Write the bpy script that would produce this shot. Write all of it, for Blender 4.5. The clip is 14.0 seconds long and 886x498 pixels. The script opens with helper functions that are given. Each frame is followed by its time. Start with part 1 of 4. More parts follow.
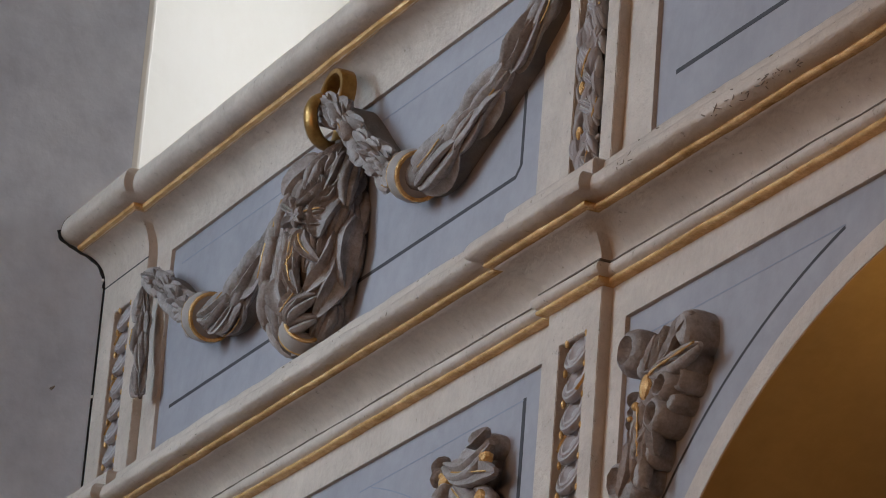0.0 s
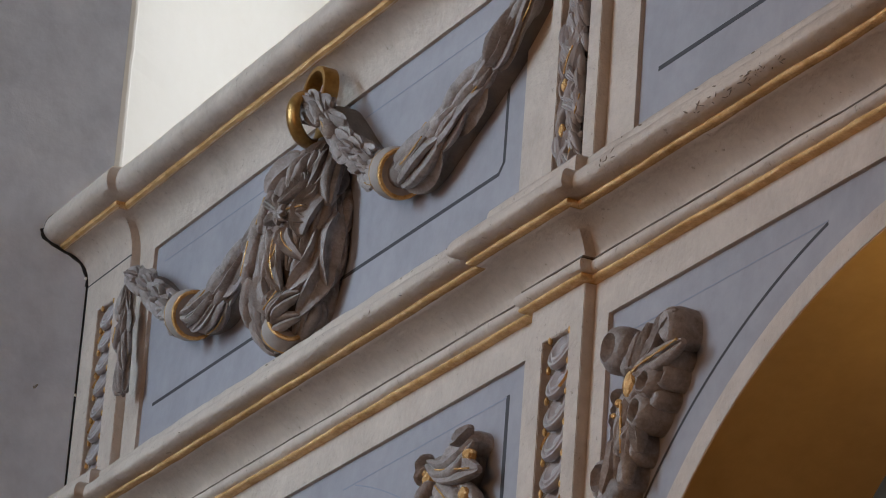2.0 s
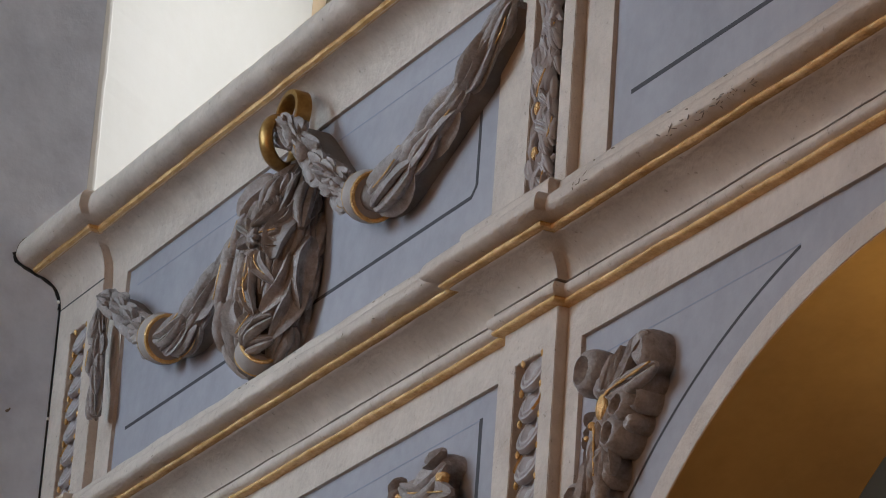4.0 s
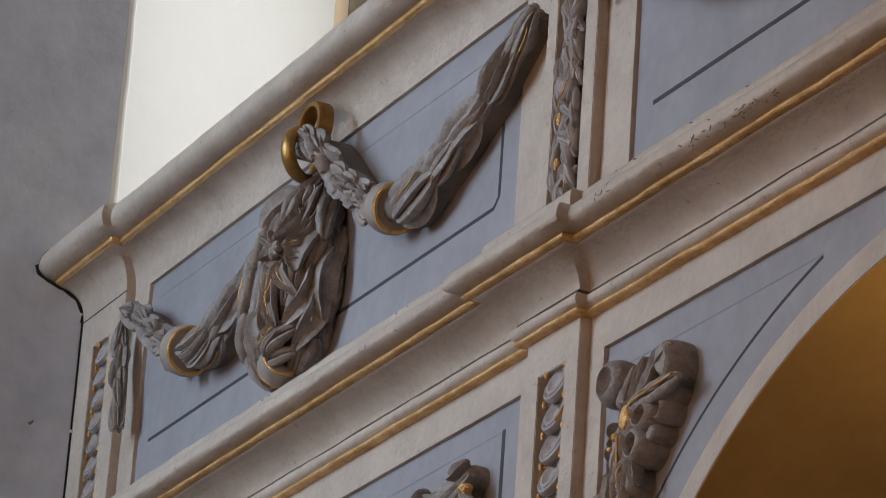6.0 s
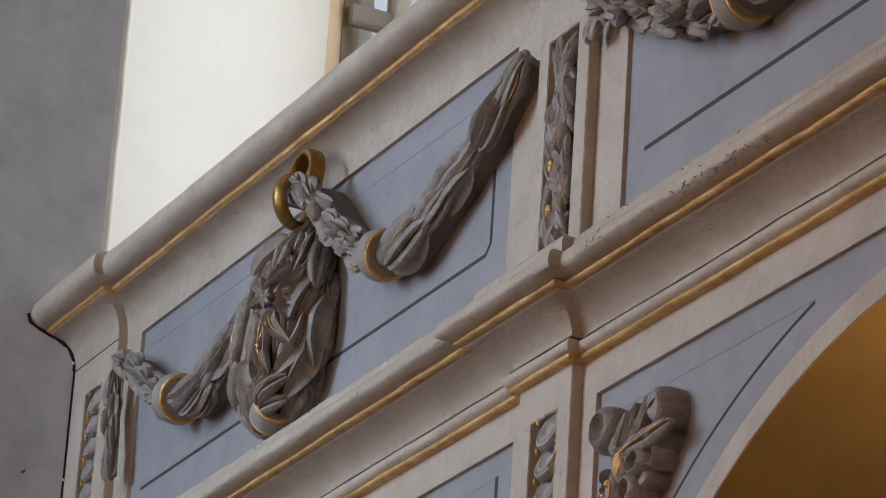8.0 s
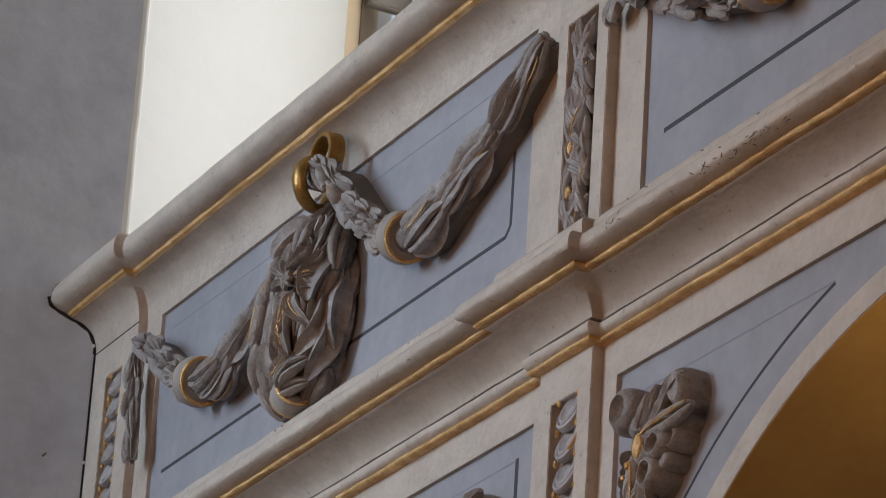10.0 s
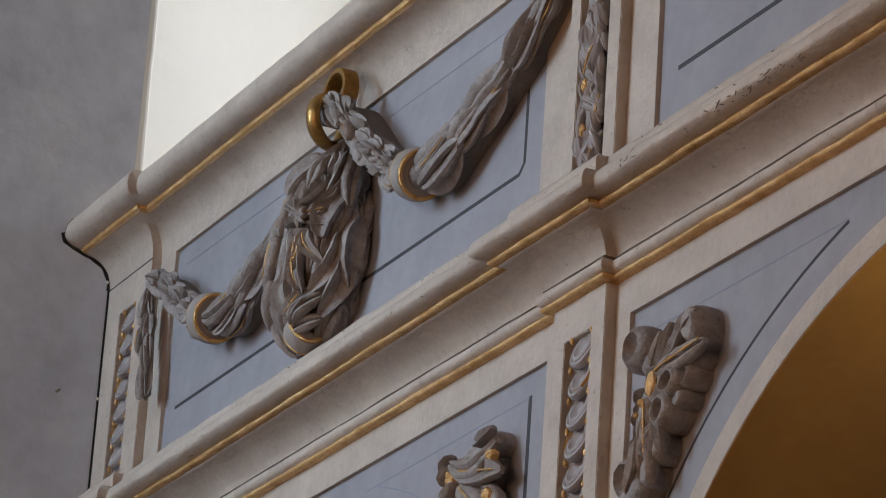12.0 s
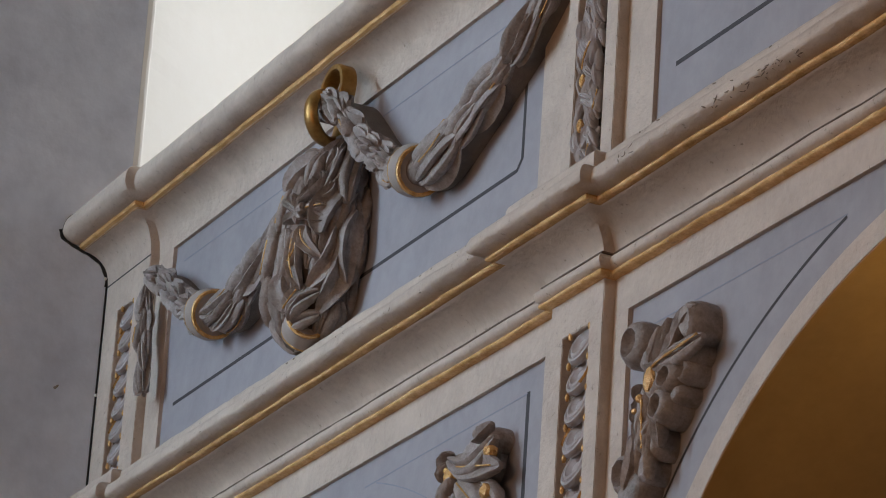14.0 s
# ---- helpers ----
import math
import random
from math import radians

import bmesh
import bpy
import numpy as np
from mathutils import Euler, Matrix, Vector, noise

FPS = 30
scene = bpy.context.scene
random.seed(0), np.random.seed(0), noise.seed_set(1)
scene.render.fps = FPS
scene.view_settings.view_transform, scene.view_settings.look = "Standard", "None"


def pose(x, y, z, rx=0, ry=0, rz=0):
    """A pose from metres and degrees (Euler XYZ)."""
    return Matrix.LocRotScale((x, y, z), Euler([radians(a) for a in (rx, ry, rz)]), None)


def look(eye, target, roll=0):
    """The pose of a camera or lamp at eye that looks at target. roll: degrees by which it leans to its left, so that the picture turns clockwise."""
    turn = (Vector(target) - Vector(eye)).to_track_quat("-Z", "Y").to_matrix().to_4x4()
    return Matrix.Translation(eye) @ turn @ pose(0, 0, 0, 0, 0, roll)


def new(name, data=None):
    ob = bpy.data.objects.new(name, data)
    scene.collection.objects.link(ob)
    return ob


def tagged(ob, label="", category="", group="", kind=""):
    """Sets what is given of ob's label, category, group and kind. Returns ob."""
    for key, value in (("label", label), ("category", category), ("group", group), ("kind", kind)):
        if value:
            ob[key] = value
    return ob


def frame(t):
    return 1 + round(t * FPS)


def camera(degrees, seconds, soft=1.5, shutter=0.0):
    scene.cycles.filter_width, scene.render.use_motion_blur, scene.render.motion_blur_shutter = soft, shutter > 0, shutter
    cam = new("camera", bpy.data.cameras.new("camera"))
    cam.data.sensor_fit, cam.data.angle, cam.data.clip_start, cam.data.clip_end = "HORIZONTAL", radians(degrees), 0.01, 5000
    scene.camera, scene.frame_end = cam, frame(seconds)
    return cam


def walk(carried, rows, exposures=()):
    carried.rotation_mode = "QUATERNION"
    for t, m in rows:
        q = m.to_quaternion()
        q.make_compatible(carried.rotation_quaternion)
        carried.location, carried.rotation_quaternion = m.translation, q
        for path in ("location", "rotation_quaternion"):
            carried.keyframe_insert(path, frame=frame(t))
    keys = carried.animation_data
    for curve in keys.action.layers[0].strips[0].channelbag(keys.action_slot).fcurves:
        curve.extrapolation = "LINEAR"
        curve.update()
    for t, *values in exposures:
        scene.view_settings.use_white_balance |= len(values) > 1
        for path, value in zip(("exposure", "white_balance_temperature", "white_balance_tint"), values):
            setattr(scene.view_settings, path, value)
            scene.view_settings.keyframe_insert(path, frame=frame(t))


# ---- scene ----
cam = camera(12.781, 14.0, soft=1.0)
EYE = (9.3571, -3.4, 1.6)
# seconds, then the turn of the camera, which stands still on its feet
ROWS = [
    (0.0, 110.9326, -4.2630, 63.4063),
    (0.5, 110.9250, -4.2109, 63.4529),
    (1.0, 110.9003, -4.1708, 63.5095),
    (1.5, 110.9359, -4.1164, 63.3832),
    (2.0, 110.9081, -4.0374, 63.2284),
    (2.5, 111.0299, -3.9243, 63.0591),
    (3.0, 111.1488, -3.8955, 62.9321),
    (3.2, 111.1880, -3.8640, 62.8667),
    (5.5, 111.4654, -3.7876, 63.0847),
    (6.0, 111.4077, -3.8062, 63.2437),
    (6.5, 111.4522, -3.8163, 63.2856),
    (7.0, 111.6622, -3.6848, 63.2024),
    (7.5, 111.8193, -3.5954, 63.2452),
    (8.0, 112.0896, -3.5471, 63.2194),
    (8.2, 112.1473, -3.4504, 63.2529),
    (10.3, 111.6877, -3.5810, 63.6140),
    (10.5, 111.5522, -3.6652, 63.5867),
    (11.0, 111.2508, -3.6563, 63.6121),
    (11.5, 111.0153, -3.6964, 63.6414),
    (12.0, 110.8917, -3.7112, 63.6815),
    (12.5, 110.8454, -3.6963, 63.6694),
    (13.0, 110.7743, -3.6912, 63.5911),
    (13.5, 110.7876, -3.6435, 63.6256),
    (14.0, 110.8344, -3.6442, 63.6754),
]
walk(cam, [(t, pose(*EYE, rx, ry, rz)) for t, rx, ry, rz in ROWS])
scene.view_settings.exposure = 0.0

# ---- light ----
world = bpy.data.worlds.new("sky")
scene.world = world
world.use_nodes = True
wn = world.node_tree.nodes
sky = wn.new("ShaderNodeTexSky")
sky.sky_type, sky.sun_disc = "NISHITA", False
sky.sun_elevation, sky.sun_rotation = radians(40), radians(200)
world.node_tree.links.new(sky.outputs[0], wn["Background"].inputs[0])
wn["Background"].inputs[1].default_value = 0.12


def area(name, at, target, w, h, power, colour):
    data = bpy.data.lights.new(name, "AREA")
    data.shape, data.size, data.size_y = "RECTANGLE", w, h
    data.energy, data.color = power, colour
    ob = new(name, data)
    ob.matrix_world = look(at, target)
    return ob


# daylight in the tall windows of the end wall and in the deep reveal, with two added fills
area("window_and_fill_light", (-0.30, -6.2, 6.2), (0.1, 0.0, 4.9), 3.0, 4.6, 134, (0.60, 0.80, 1.0)).data.spread = radians(80)
# added fill, unseen: warm frontal light from across the nave to soften shadows
area("window_and_fill_light", (5.2, -7.97, 6.6), (2.6, 0.0, 4.8), 1.9, 4.0, 48, (1.0, 0.82, 0.66))
area("window_and_fill_light", (-0.55, 2.0, 6.7), (1.0, 0.6, 6.4), 0.8, 4.2, 26, (1.0, 0.98, 0.94))
# added fill behind the gallery, unseen, lights the white jamb evenly
area("window_and_fill_light", (0.36, 3.58, 7.0), (-0.4, 0.5, 6.4), 0.56, 2.8, 104, (0.97, 0.985, 1.0))
# unseen warm fill added in the nave to tint the right-hand side
nave = bpy.data.lights.new("nave_warm_fill", "POINT")
nave.energy, nave.color, nave.shadow_soft_size = 108, (1.0, 0.52, 0.22), 0.35
new("nave_warm_fill", nave).location = (5.0, -4.3, 3.7)
# warm lamp hanging under the gallery arch
lamp = bpy.data.lights.new("gallery_lamp", "POINT")
lamp.energy, lamp.color, lamp.shadow_soft_size = 3.5, (1.0, 0.78, 0.32), 0.08
new("gallery_lamp", lamp).location = (4.07, 0.20, 3.80)


# ---- materials ----
def material(name, colour, second, rough=0.6, metal=0.0, coarse=3.0, fine=60.0, bump=0.15, bump_at=40.0,
             amount=0.5, spots=None, spot_level=0.62, spot_scale=9.0, vary=0.0):
    """Two-scale mottled surface: colour and second mixed by coarse and fine noise, spots of a third colour, fine relief."""
    m = bpy.data.materials.new(name)
    m.use_nodes = True
    t = m.node_tree
    n, l = t.nodes, t.links
    b = n["Principled BSDF"]
    b.inputs["Roughness"].default_value, b.inputs["Metallic"].default_value = rough, metal
    co = n.new("ShaderNodeNewGeometry")

    def noisy(scale, detail=6.0, rough_=0.6):
        k = n.new("ShaderNodeTexNoise")
        k.inputs["Scale"].default_value, k.inputs["Detail"].default_value, k.inputs["Roughness"].default_value = scale, detail, rough_
        l.new(co.outputs["Position"], k.inputs["Vector"])
        return k

    big, small = noisy(coarse), noisy(fine)
    add = n.new("ShaderNodeMath")
    add.operation = "MULTIPLY_ADD"
    l.new(small.outputs["Fac"], add.inputs[0])
    add.inputs[1].default_value = 0.45
    l.new(big.outputs["Fac"], add.inputs[2])
    ramp = n.new("ShaderNodeMapRange")
    ramp.inputs["From Min"].default_value, ramp.inputs["From Max"].default_value = 0.5, 0.95
    ramp.inputs["To Max"].default_value = amount
    l.new(add.outputs[0], ramp.inputs["Value"])
    mix = n.new("ShaderNodeMix")
    mix.data_type = "RGBA"
    mix.inputs["A"].default_value, mix.inputs["B"].default_value = (*colour, 1), (*second, 1)
    l.new(ramp.outputs[0], mix.inputs["Factor"])
    out = mix.outputs["Result"]
    if spots:
        k = noisy(spot_scale, 8.0, 0.7)
        r = n.new("ShaderNodeMapRange")
        r.inputs["From Min"].default_value, r.inputs["From Max"].default_value = spot_level, spot_level + 0.05
        l.new(k.outputs["Fac"], r.inputs["Value"])
        x = n.new("ShaderNodeMix")
        x.data_type = "RGBA"
        l.new(r.outputs[0], x.inputs["Factor"])
        l.new(out, x.inputs["A"])
        x.inputs["B"].default_value = (*spots, 1)
        out = x.outputs["Result"]
    if vary:
        info = n.new("ShaderNodeObjectInfo")
        r = n.new("ShaderNodeMapRange")
        r.inputs["To Min"].default_value, r.inputs["To Max"].default_value = 1 - vary, 1 + vary
        l.new(info.outputs["Random"], r.inputs["Value"])
        h = n.new("ShaderNodeHueSaturation")
        l.new(r.outputs[0], h.inputs["Value"])
        l.new(out, h.inputs["Color"])
        out = h.outputs["Color"]
    l.new(out, b.inputs["Base Color"])
    if bump:
        k = noisy(bump_at, 5.0)
        p = n.new("ShaderNodeBump")
        p.inputs["Strength"].default_value, p.inputs["Distance"].default_value = bump, 0.01
        l.new(k.outputs["Fac"], p.inputs["Height"])
        l.new(p.outputs[0], b.inputs["Normal"])
    return m


CREAM = material("cream_paint", (0.585, 0.488, 0.41), (0.33, 0.262, 0.212), 0.55, coarse=7.0, fine=55, bump=0.6, bump_at=42, amount=0.6, spots=(0.28, 0.225, 0.18), spot_level=0.63, spot_scale=55)
BLUE = material("blue_grey_paint", (0.342, 0.325, 0.346), (0.232, 0.218, 0.238), 0.6, coarse=5.0, fine=30, bump=0.12, bump_at=26, amount=0.7, spots=(0.20, 0.20, 0.235), spot_level=0.71, spot_scale=22)
GREY = material("grey_limewash", (0.70, 0.74, 0.83), (0.49, 0.52, 0.605), 0.85, coarse=3.2, fine=16, bump=0.3, bump_at=12, amount=1.0)
WHITE = material("white_plaster", (0.82, 0.81, 0.78), (0.76, 0.74, 0.69), 0.8, coarse=2.0, fine=20, bump=0.1, bump_at=14)
GOLD = material("gold_leaf", (1.0, 0.64, 0.29), (0.56, 0.31, 0.10), 0.26, metal=0.4, coarse=28, fine=160, bump=0.6, bump_at=170, amount=1.0, spots=(0.46, 0.36, 0.26), spot_level=0.65, spot_scale=60)
DARK = material("dark_line_paint", (0.034, 0.031, 0.036), (0.060, 0.055, 0.058), 0.7, coarse=20, fine=120, bump=0.0)
FAINT = material("faint_line_paint", (0.22, 0.23, 0.275), (0.30, 0.31, 0.37), 0.7, coarse=20, fine=120, bump=0.0)
GAP = material("black_gap", (0.012, 0.012, 0.014), (0.02, 0.02, 0.02), 0.9, bump=0.0)
OLDGOLD = material("old_gilding", (0.52, 0.30, 0.09), (0.20, 0.10, 0.03), 0.34, metal=0.7, coarse=14, fine=70, bump=0.2, bump_at=60, amount=0.9)
STUCCO = material("grey_brown_stucco", (0.375, 0.326, 0.306), (0.140, 0.110, 0.097), 0.5, coarse=34, fine=150, bump=0.4, bump_at=110, amount=0.8, spots=(0.55, 0.34, 0.12), spot_level=0.69, spot_scale=26, vary=0.16)
OCHRE = material("ochre_soffit_paint", (0.43, 0.245, 0.10), (0.33, 0.18, 0.07), 0.36, coarse=5, fine=35, amount=0.9, bump=0.12, bump_at=14)
UMBER = material("umber_ground", (0.16, 0.12, 0.09), (0.11, 0.085, 0.065), 0.65, coarse=6, fine=50, bump=0.1)
# dark brown that paints the deep shade between the bundle's leaves
CREVICE = material("brown_crevice_shade", (0.105, 0.078, 0.062), (0.065, 0.047, 0.037), 0.7, coarse=20, fine=90, bump=0.3, bump_at=60)
SCAR = material("worn_brown_undercoat", (0.20, 0.155, 0.12), (0.13, 0.10, 0.075), 0.8, coarse=40, fine=160, bump=0.2, bump_at=120)
GROUND = material("brown_stucco_ground", (0.185, 0.148, 0.128), (0.105, 0.080, 0.068), 0.6, coarse=24, fine=110, bump=0.4, bump_at=80)
# tan that paints the warm shade where the white jamb turns away
JAMB_SHADE = material("tan_jamb_shade", (0.80, 0.62, 0.40), (0.72, 0.54, 0.33), 0.6, coarse=4, fine=40, bump=0.1)
WOOD = material("worn_stone_floor", (0.24, 0.22, 0.20), (0.17, 0.155, 0.14), 0.5, coarse=2, fine=30, bump=0.1)
VAULT = material("pale_plaster", (0.56, 0.54, 0.50), (0.46, 0.45, 0.42), 0.85, coarse=1.5, fine=18, bump=0.1, bump_at=14)
GLASS = bpy.data.materials.new("window_glass")
GLASS.use_nodes = True
GLASS.node_tree.nodes["Principled BSDF"].inputs["Transmission Weight"].default_value = 1.0
GLASS.node_tree.nodes["Principled BSDF"].inputs["Roughness"].default_value = 0.05


# ---- builders ----
def mesh_of(name, bm, mat, smooth=False):
    me = bpy.data.meshes.new(name)
    bmesh.ops.remove_doubles(bm, verts=bm.verts, dist=1e-6)
    bmesh.ops.recalc_face_normals(bm, faces=bm.faces)
    for e in bm.edges:
        if len(e.link_faces) == 2 and e.calc_face_angle(0) > 0.7:
            e.smooth = False
    bm.to_mesh(me)
    bm.free()
    me.materials.append(mat)
    if smooth:
        me.polygons.foreach_set("use_smooth", [True] * len(me.polygons))
    return me


def part(name, bm, mat, parent=None, label="", smooth=False):
    ob = new(name, bm if isinstance(bm, bpy.types.Mesh) else mesh_of(name, bm, mat, smooth))
    if parent:
        ob.parent = parent
    if label:
        ob["label"] = label
    return ob


def thing(name, at, label, category, kind="", group=""):
    ob = new(name)
    ob.location = at
    return tagged(ob, label, category, group, kind)


def box(bm, x0, x1, y0, y1, z0, z1, bevel=0.0):
    v = [bm.verts.new(p) for p in ((x0, y0, z0), (x1, y0, z0), (x1, y1, z0), (x0, y1, z0), (x0, y0, z1), (x1, y0, z1), (x1, y1, z1), (x0, y1, z1))]
    f = [bm.faces.new([v[i] for i in q]) for q in ((0, 1, 5, 4), (1, 2, 6, 5), (2, 3, 7, 6), (3, 0, 4, 7), (4, 5, 6, 7), (3, 2, 1, 0))]
    if bevel:
        bmesh.ops.bevel(bm, geom=list({e for q in f for e in q.edges}), offset=bevel, segments=2, affect="EDGES")
    return bm


def slab(x0, x1, y0, y1, z0, z1, bevel=0.0):
    return box(bmesh.new(), x0, x1, y0, y1, z0, z1, bevel)


def sweep(profile, path, uneven=0.0016):
    """A moulding: profile of (projection, height) drawn along a plan path of (x, y) with square mitres; it projects to the path's
    right, and runs a little unevenly, as hand-drawn plaster does."""
    bm, corners = bmesh.new(), []
    for i, (x, y) in enumerate(path):
        ox = oy = 0.0
        for j in (i - 1, i):
            if 0 <= j < len(path) - 1:
                dx, dy = path[j + 1][0] - path[j][0], path[j + 1][1] - path[j][1]
                k = math.hypot(dx, dy)
                nx, ny = dy / k, -dx / k
                ox, oy = (nx, ny) if ox == oy == 0.0 else ((ox, oy) if abs(nx * ox + ny * oy) > 0.9 else (ox + nx, oy + ny))
        corners.append((Vector((x, y)), Vector((ox, oy))))
    for (pa, oa), (pb, ob_) in zip(corners, corners[1:]):
        n = max(1, int((pb - pa).length / 0.04)) if pa.x < 5 else 1
        last = None
        for i in range(n + 1):
            p, o = pa.lerp(pb, i / n), oa.lerp(ob_, i / n)
            ring = []
            for q, z in profile:
                w = 0.0
                if i not in (0, n):
                    w = uneven * noise.noise(Vector((p.x * 7, q * 30 + 3, z * 30))) + uneven * 0.6 * noise.noise(Vector((p.x * 26, q * 60, z * 60)))
                ring.append(bm.verts.new((p.x + o.x * (q + w), p.y + o.y * (q + w), z + w * 0.6)))
            if last:
                for k in range(len(profile) - 1):
                    bm.faces.new((last[k], ring[k], ring[k + 1], last[k + 1]))
            last = ring
    return bm


def arc(cq, cz, aq, az, a0, a1, n=10):
    return [(cq + aq * math.cos(radians(a0 + (a1 - a0) * i / n)), cz + az * math.sin(radians(a0 + (a1 - a0) * i / n))) for i in range(n + 1)]


# ---- plan of the gallery front ----
P = 0.025                       # how far the pilasters stand out
PIL_A = (0.0, 0.305)            # pilaster at the end wall
PIL_B = (2.64, 2.863)           # pilaster between the bays
END = 9.0
RECESS = 0.010
PATH = [(0.0, -P), (PIL_A[1], -P), (PIL_A[1], 0.0), (PIL_B[0], 0.0), (PIL_B[0], -P), (PIL_B[1], -P), (PIL_B[1], 0.0), (END, 0.0)]
Z_CAP, Z_PAN_TOP, Z_PAN_BOT, Z_LOW_TOP, Z_FRIEZE = 5.404, 5.18, 4.56, 4.262, 4.325

gallery_front = thing("gallery_front", (0, 0, 0), "cream and blue-grey panelled gallery front with gilded mouldings", "gallery front", "structure")

# upper cornice: fat rounded cap, gilt fillet, cove
cap = sweep([(-0.20, 5.378), (0.06, 5.378)] + arc(0.087, 5.318, 0.055, 0.060, 90, 0) + arc(0.092, 5.318, 0.050, 0.030, -8, -86, 8) + [(0.088, 5.288)], PATH)
part("cap_moulding", cap, CREAM, gallery_front, "rounded cream cap moulding", True)
part("gilt_fillet", sweep([(0.082, 5.293), (0.091, 5.291), (0.089, 5.278), (0.076, 5.273)], PATH), GOLD, gallery_front, "worn gilt fillet")
part("cove", sweep([(0.080, 5.278)] + arc(0.080, 5.198, -0.078, 0.076, 90, 8, 12) + [(0.0, 5.186)], PATH), CREAM, gallery_front, "cream cove", True)

# lower cornice: roll, gilt fillet, tall cove, small bead, second gilt fillet
part("ledge", sweep([(-0.005, 4.582), (0.060, 4.575), (0.070, 4.572), (0.076, 4.566), (0.079, 4.556), (0.078, 4.520), (0.072, 4.512)], PATH, 0.0026), CREAM, gallery_front, "worn cream ledge", True)
part("roll_moulding", sweep([(0.060, 4.506)] + arc(0.095, 4.478, 0.043, 0.043, 125, 0, 12) + arc(0.095, 4.478, 0.043, 0.016, -8, -86, 8), PATH, 0.0024), CREAM, gallery_front, "rounded cream moulding, chipped", True)
part("gilt_fillet", sweep([(0.090, 4.463), (0.100, 4.462)] + arc(0.099, 4.4555, 0.0075, 0.0062, 80, -80, 6) + [(0.088, 4.449)], PATH, 0.0022), GOLD, gallery_front, "worn gilt fillet")
part("cove", sweep([(0.090, 4.448)] + [(0.090 - 0.080 * math.cos(radians(a)) ** 1.3, 4.392 + 0.054 * math.sin(radians(a)) ** 1.3) for a in range(86, 0, -7)] + [(0.010, 4.382)], PATH), CREAM, gallery_front, "cream cove", True)
part("joint_line", sweep([(0.008, 4.3875), (0.0185, 4.3865), (0.0190, 4.3835), (0.010, 4.382)], PATH), UMBER, gallery_front, "dark joint line")
part("bead", sweep([(0.002, 4.383), (0.0125, 4.3805)] + arc(0.011, 4.366, 0.019, 0.0155, 80, -60, 8) + [(0.010, 4.349)], PATH), CREAM, gallery_front, "small cream bead", True)
part("gilt_fillet", sweep([(0.004, 4.3525), (0.016, 4.3515)] + arc(0.014, 4.345, 0.0075, 0.0064, 80, -80, 6) + [(-0.002, 4.338)], PATH, 0.0022), GOLD, gallery_front, "worn gilt fillet")

# frames and panels of the parapet
def frame_piece(name, x0, x1, y0, z0, z1, mat=CREAM, label=""):
    return part(name, slab(x0, x1, y0, RECESS + 0.004, z0, z1), mat, gallery_front, label)


frame_piece("stile", PIL_A[1] + 0.001, 0.405, 0.0, 4.50, Z_PAN_TOP)
frame_piece("stile", 2.49, PIL_B[0] - 0.001, 0.0, 4.50, Z_PAN_TOP)
frame_piece("stile", PIL_B[1] + 0.001, 2.982, 0.0, 4.50, Z_PAN_TOP)
frame_piece("stile", 5.42, 5.56, 0.0, 4.50, Z_PAN_TOP)
frame_piece("rail", PIL_A[1] + 0.001, PIL_B[0] - 0.001, 0.0, Z_PAN_TOP, 5.27)
frame_piece("rail", PIL_B[1] + 0.001, END, 0.0, Z_PAN_TOP, 5.27)
part("panel", slab(0.30, 2.66, RECESS, 0.16, 4.40, 5.38), BLUE, gallery_front, "blue-grey painted panel")
part("panel", slab(2.85, END, RECESS, 0.16, 4.40, 5.38), BLUE, gallery_front, "blue-grey painted panel")

# frieze and spandrels with the two flat arches
ARCHES = ((1.28, 1.2, 0.9, 3.251), (4.2, 1.2, 0.9, 3.251))
DEPTH = 0.37


def arch_z(x):
    for xc, a, b, zc in ARCHES:
        if abs(x - xc) < a:
            return zc + b * math.sqrt(1 - ((x - xc) / a) ** 2)
    return 0.0


def arch_wall(x0, x1, top, y0, y1, bottom=0.0):
    """Wall with the arches cut out, as upright strips."""
    bm = bmesh.new()
    xs = {x0, x1}
    for xc, a, b, zc in ARCHES:
        for k in range(0, 61):
            x = xc - a * math.cos(math.pi * k / 60)
            if x0 < x < x1:
                xs.add(x)
    xs = sorted(xs)
    for xa, xb in zip(xs, xs[1:]):
        m = (xa + xb) / 2
        inside = arch_z(m) > 0
        za = (arch_z(xa) or 3.251) if inside else bottom
        zb = (arch_z(xb) or 3.251) if inside else bottom
        v = [bm.verts.new(p) for p in ((xa, y0, za), (xb, y0, zb), (xb, y0, top), (xa, y0, top), (xa, y1, za), (xb, y1, zb), (xb, y1, top), (xa, y1, top))]
        bm.faces.new(v[0:4])
        bm.faces.new((v[7], v[6], v[5], v[4]))
        bm.faces.new((v[3], v[2], v[6], v[7]))
        if not inside:
            bm.faces.new((v[0], v[3], v[7], v[4]))
            bm.faces.new((v[1], v[5], v[6], v[2]))
    return bm


part("spandrel", arch_wall(0.0, END, 4.40, RECESS, DEPTH), BLUE, gallery_front, "blue-grey painted spandrel wall")


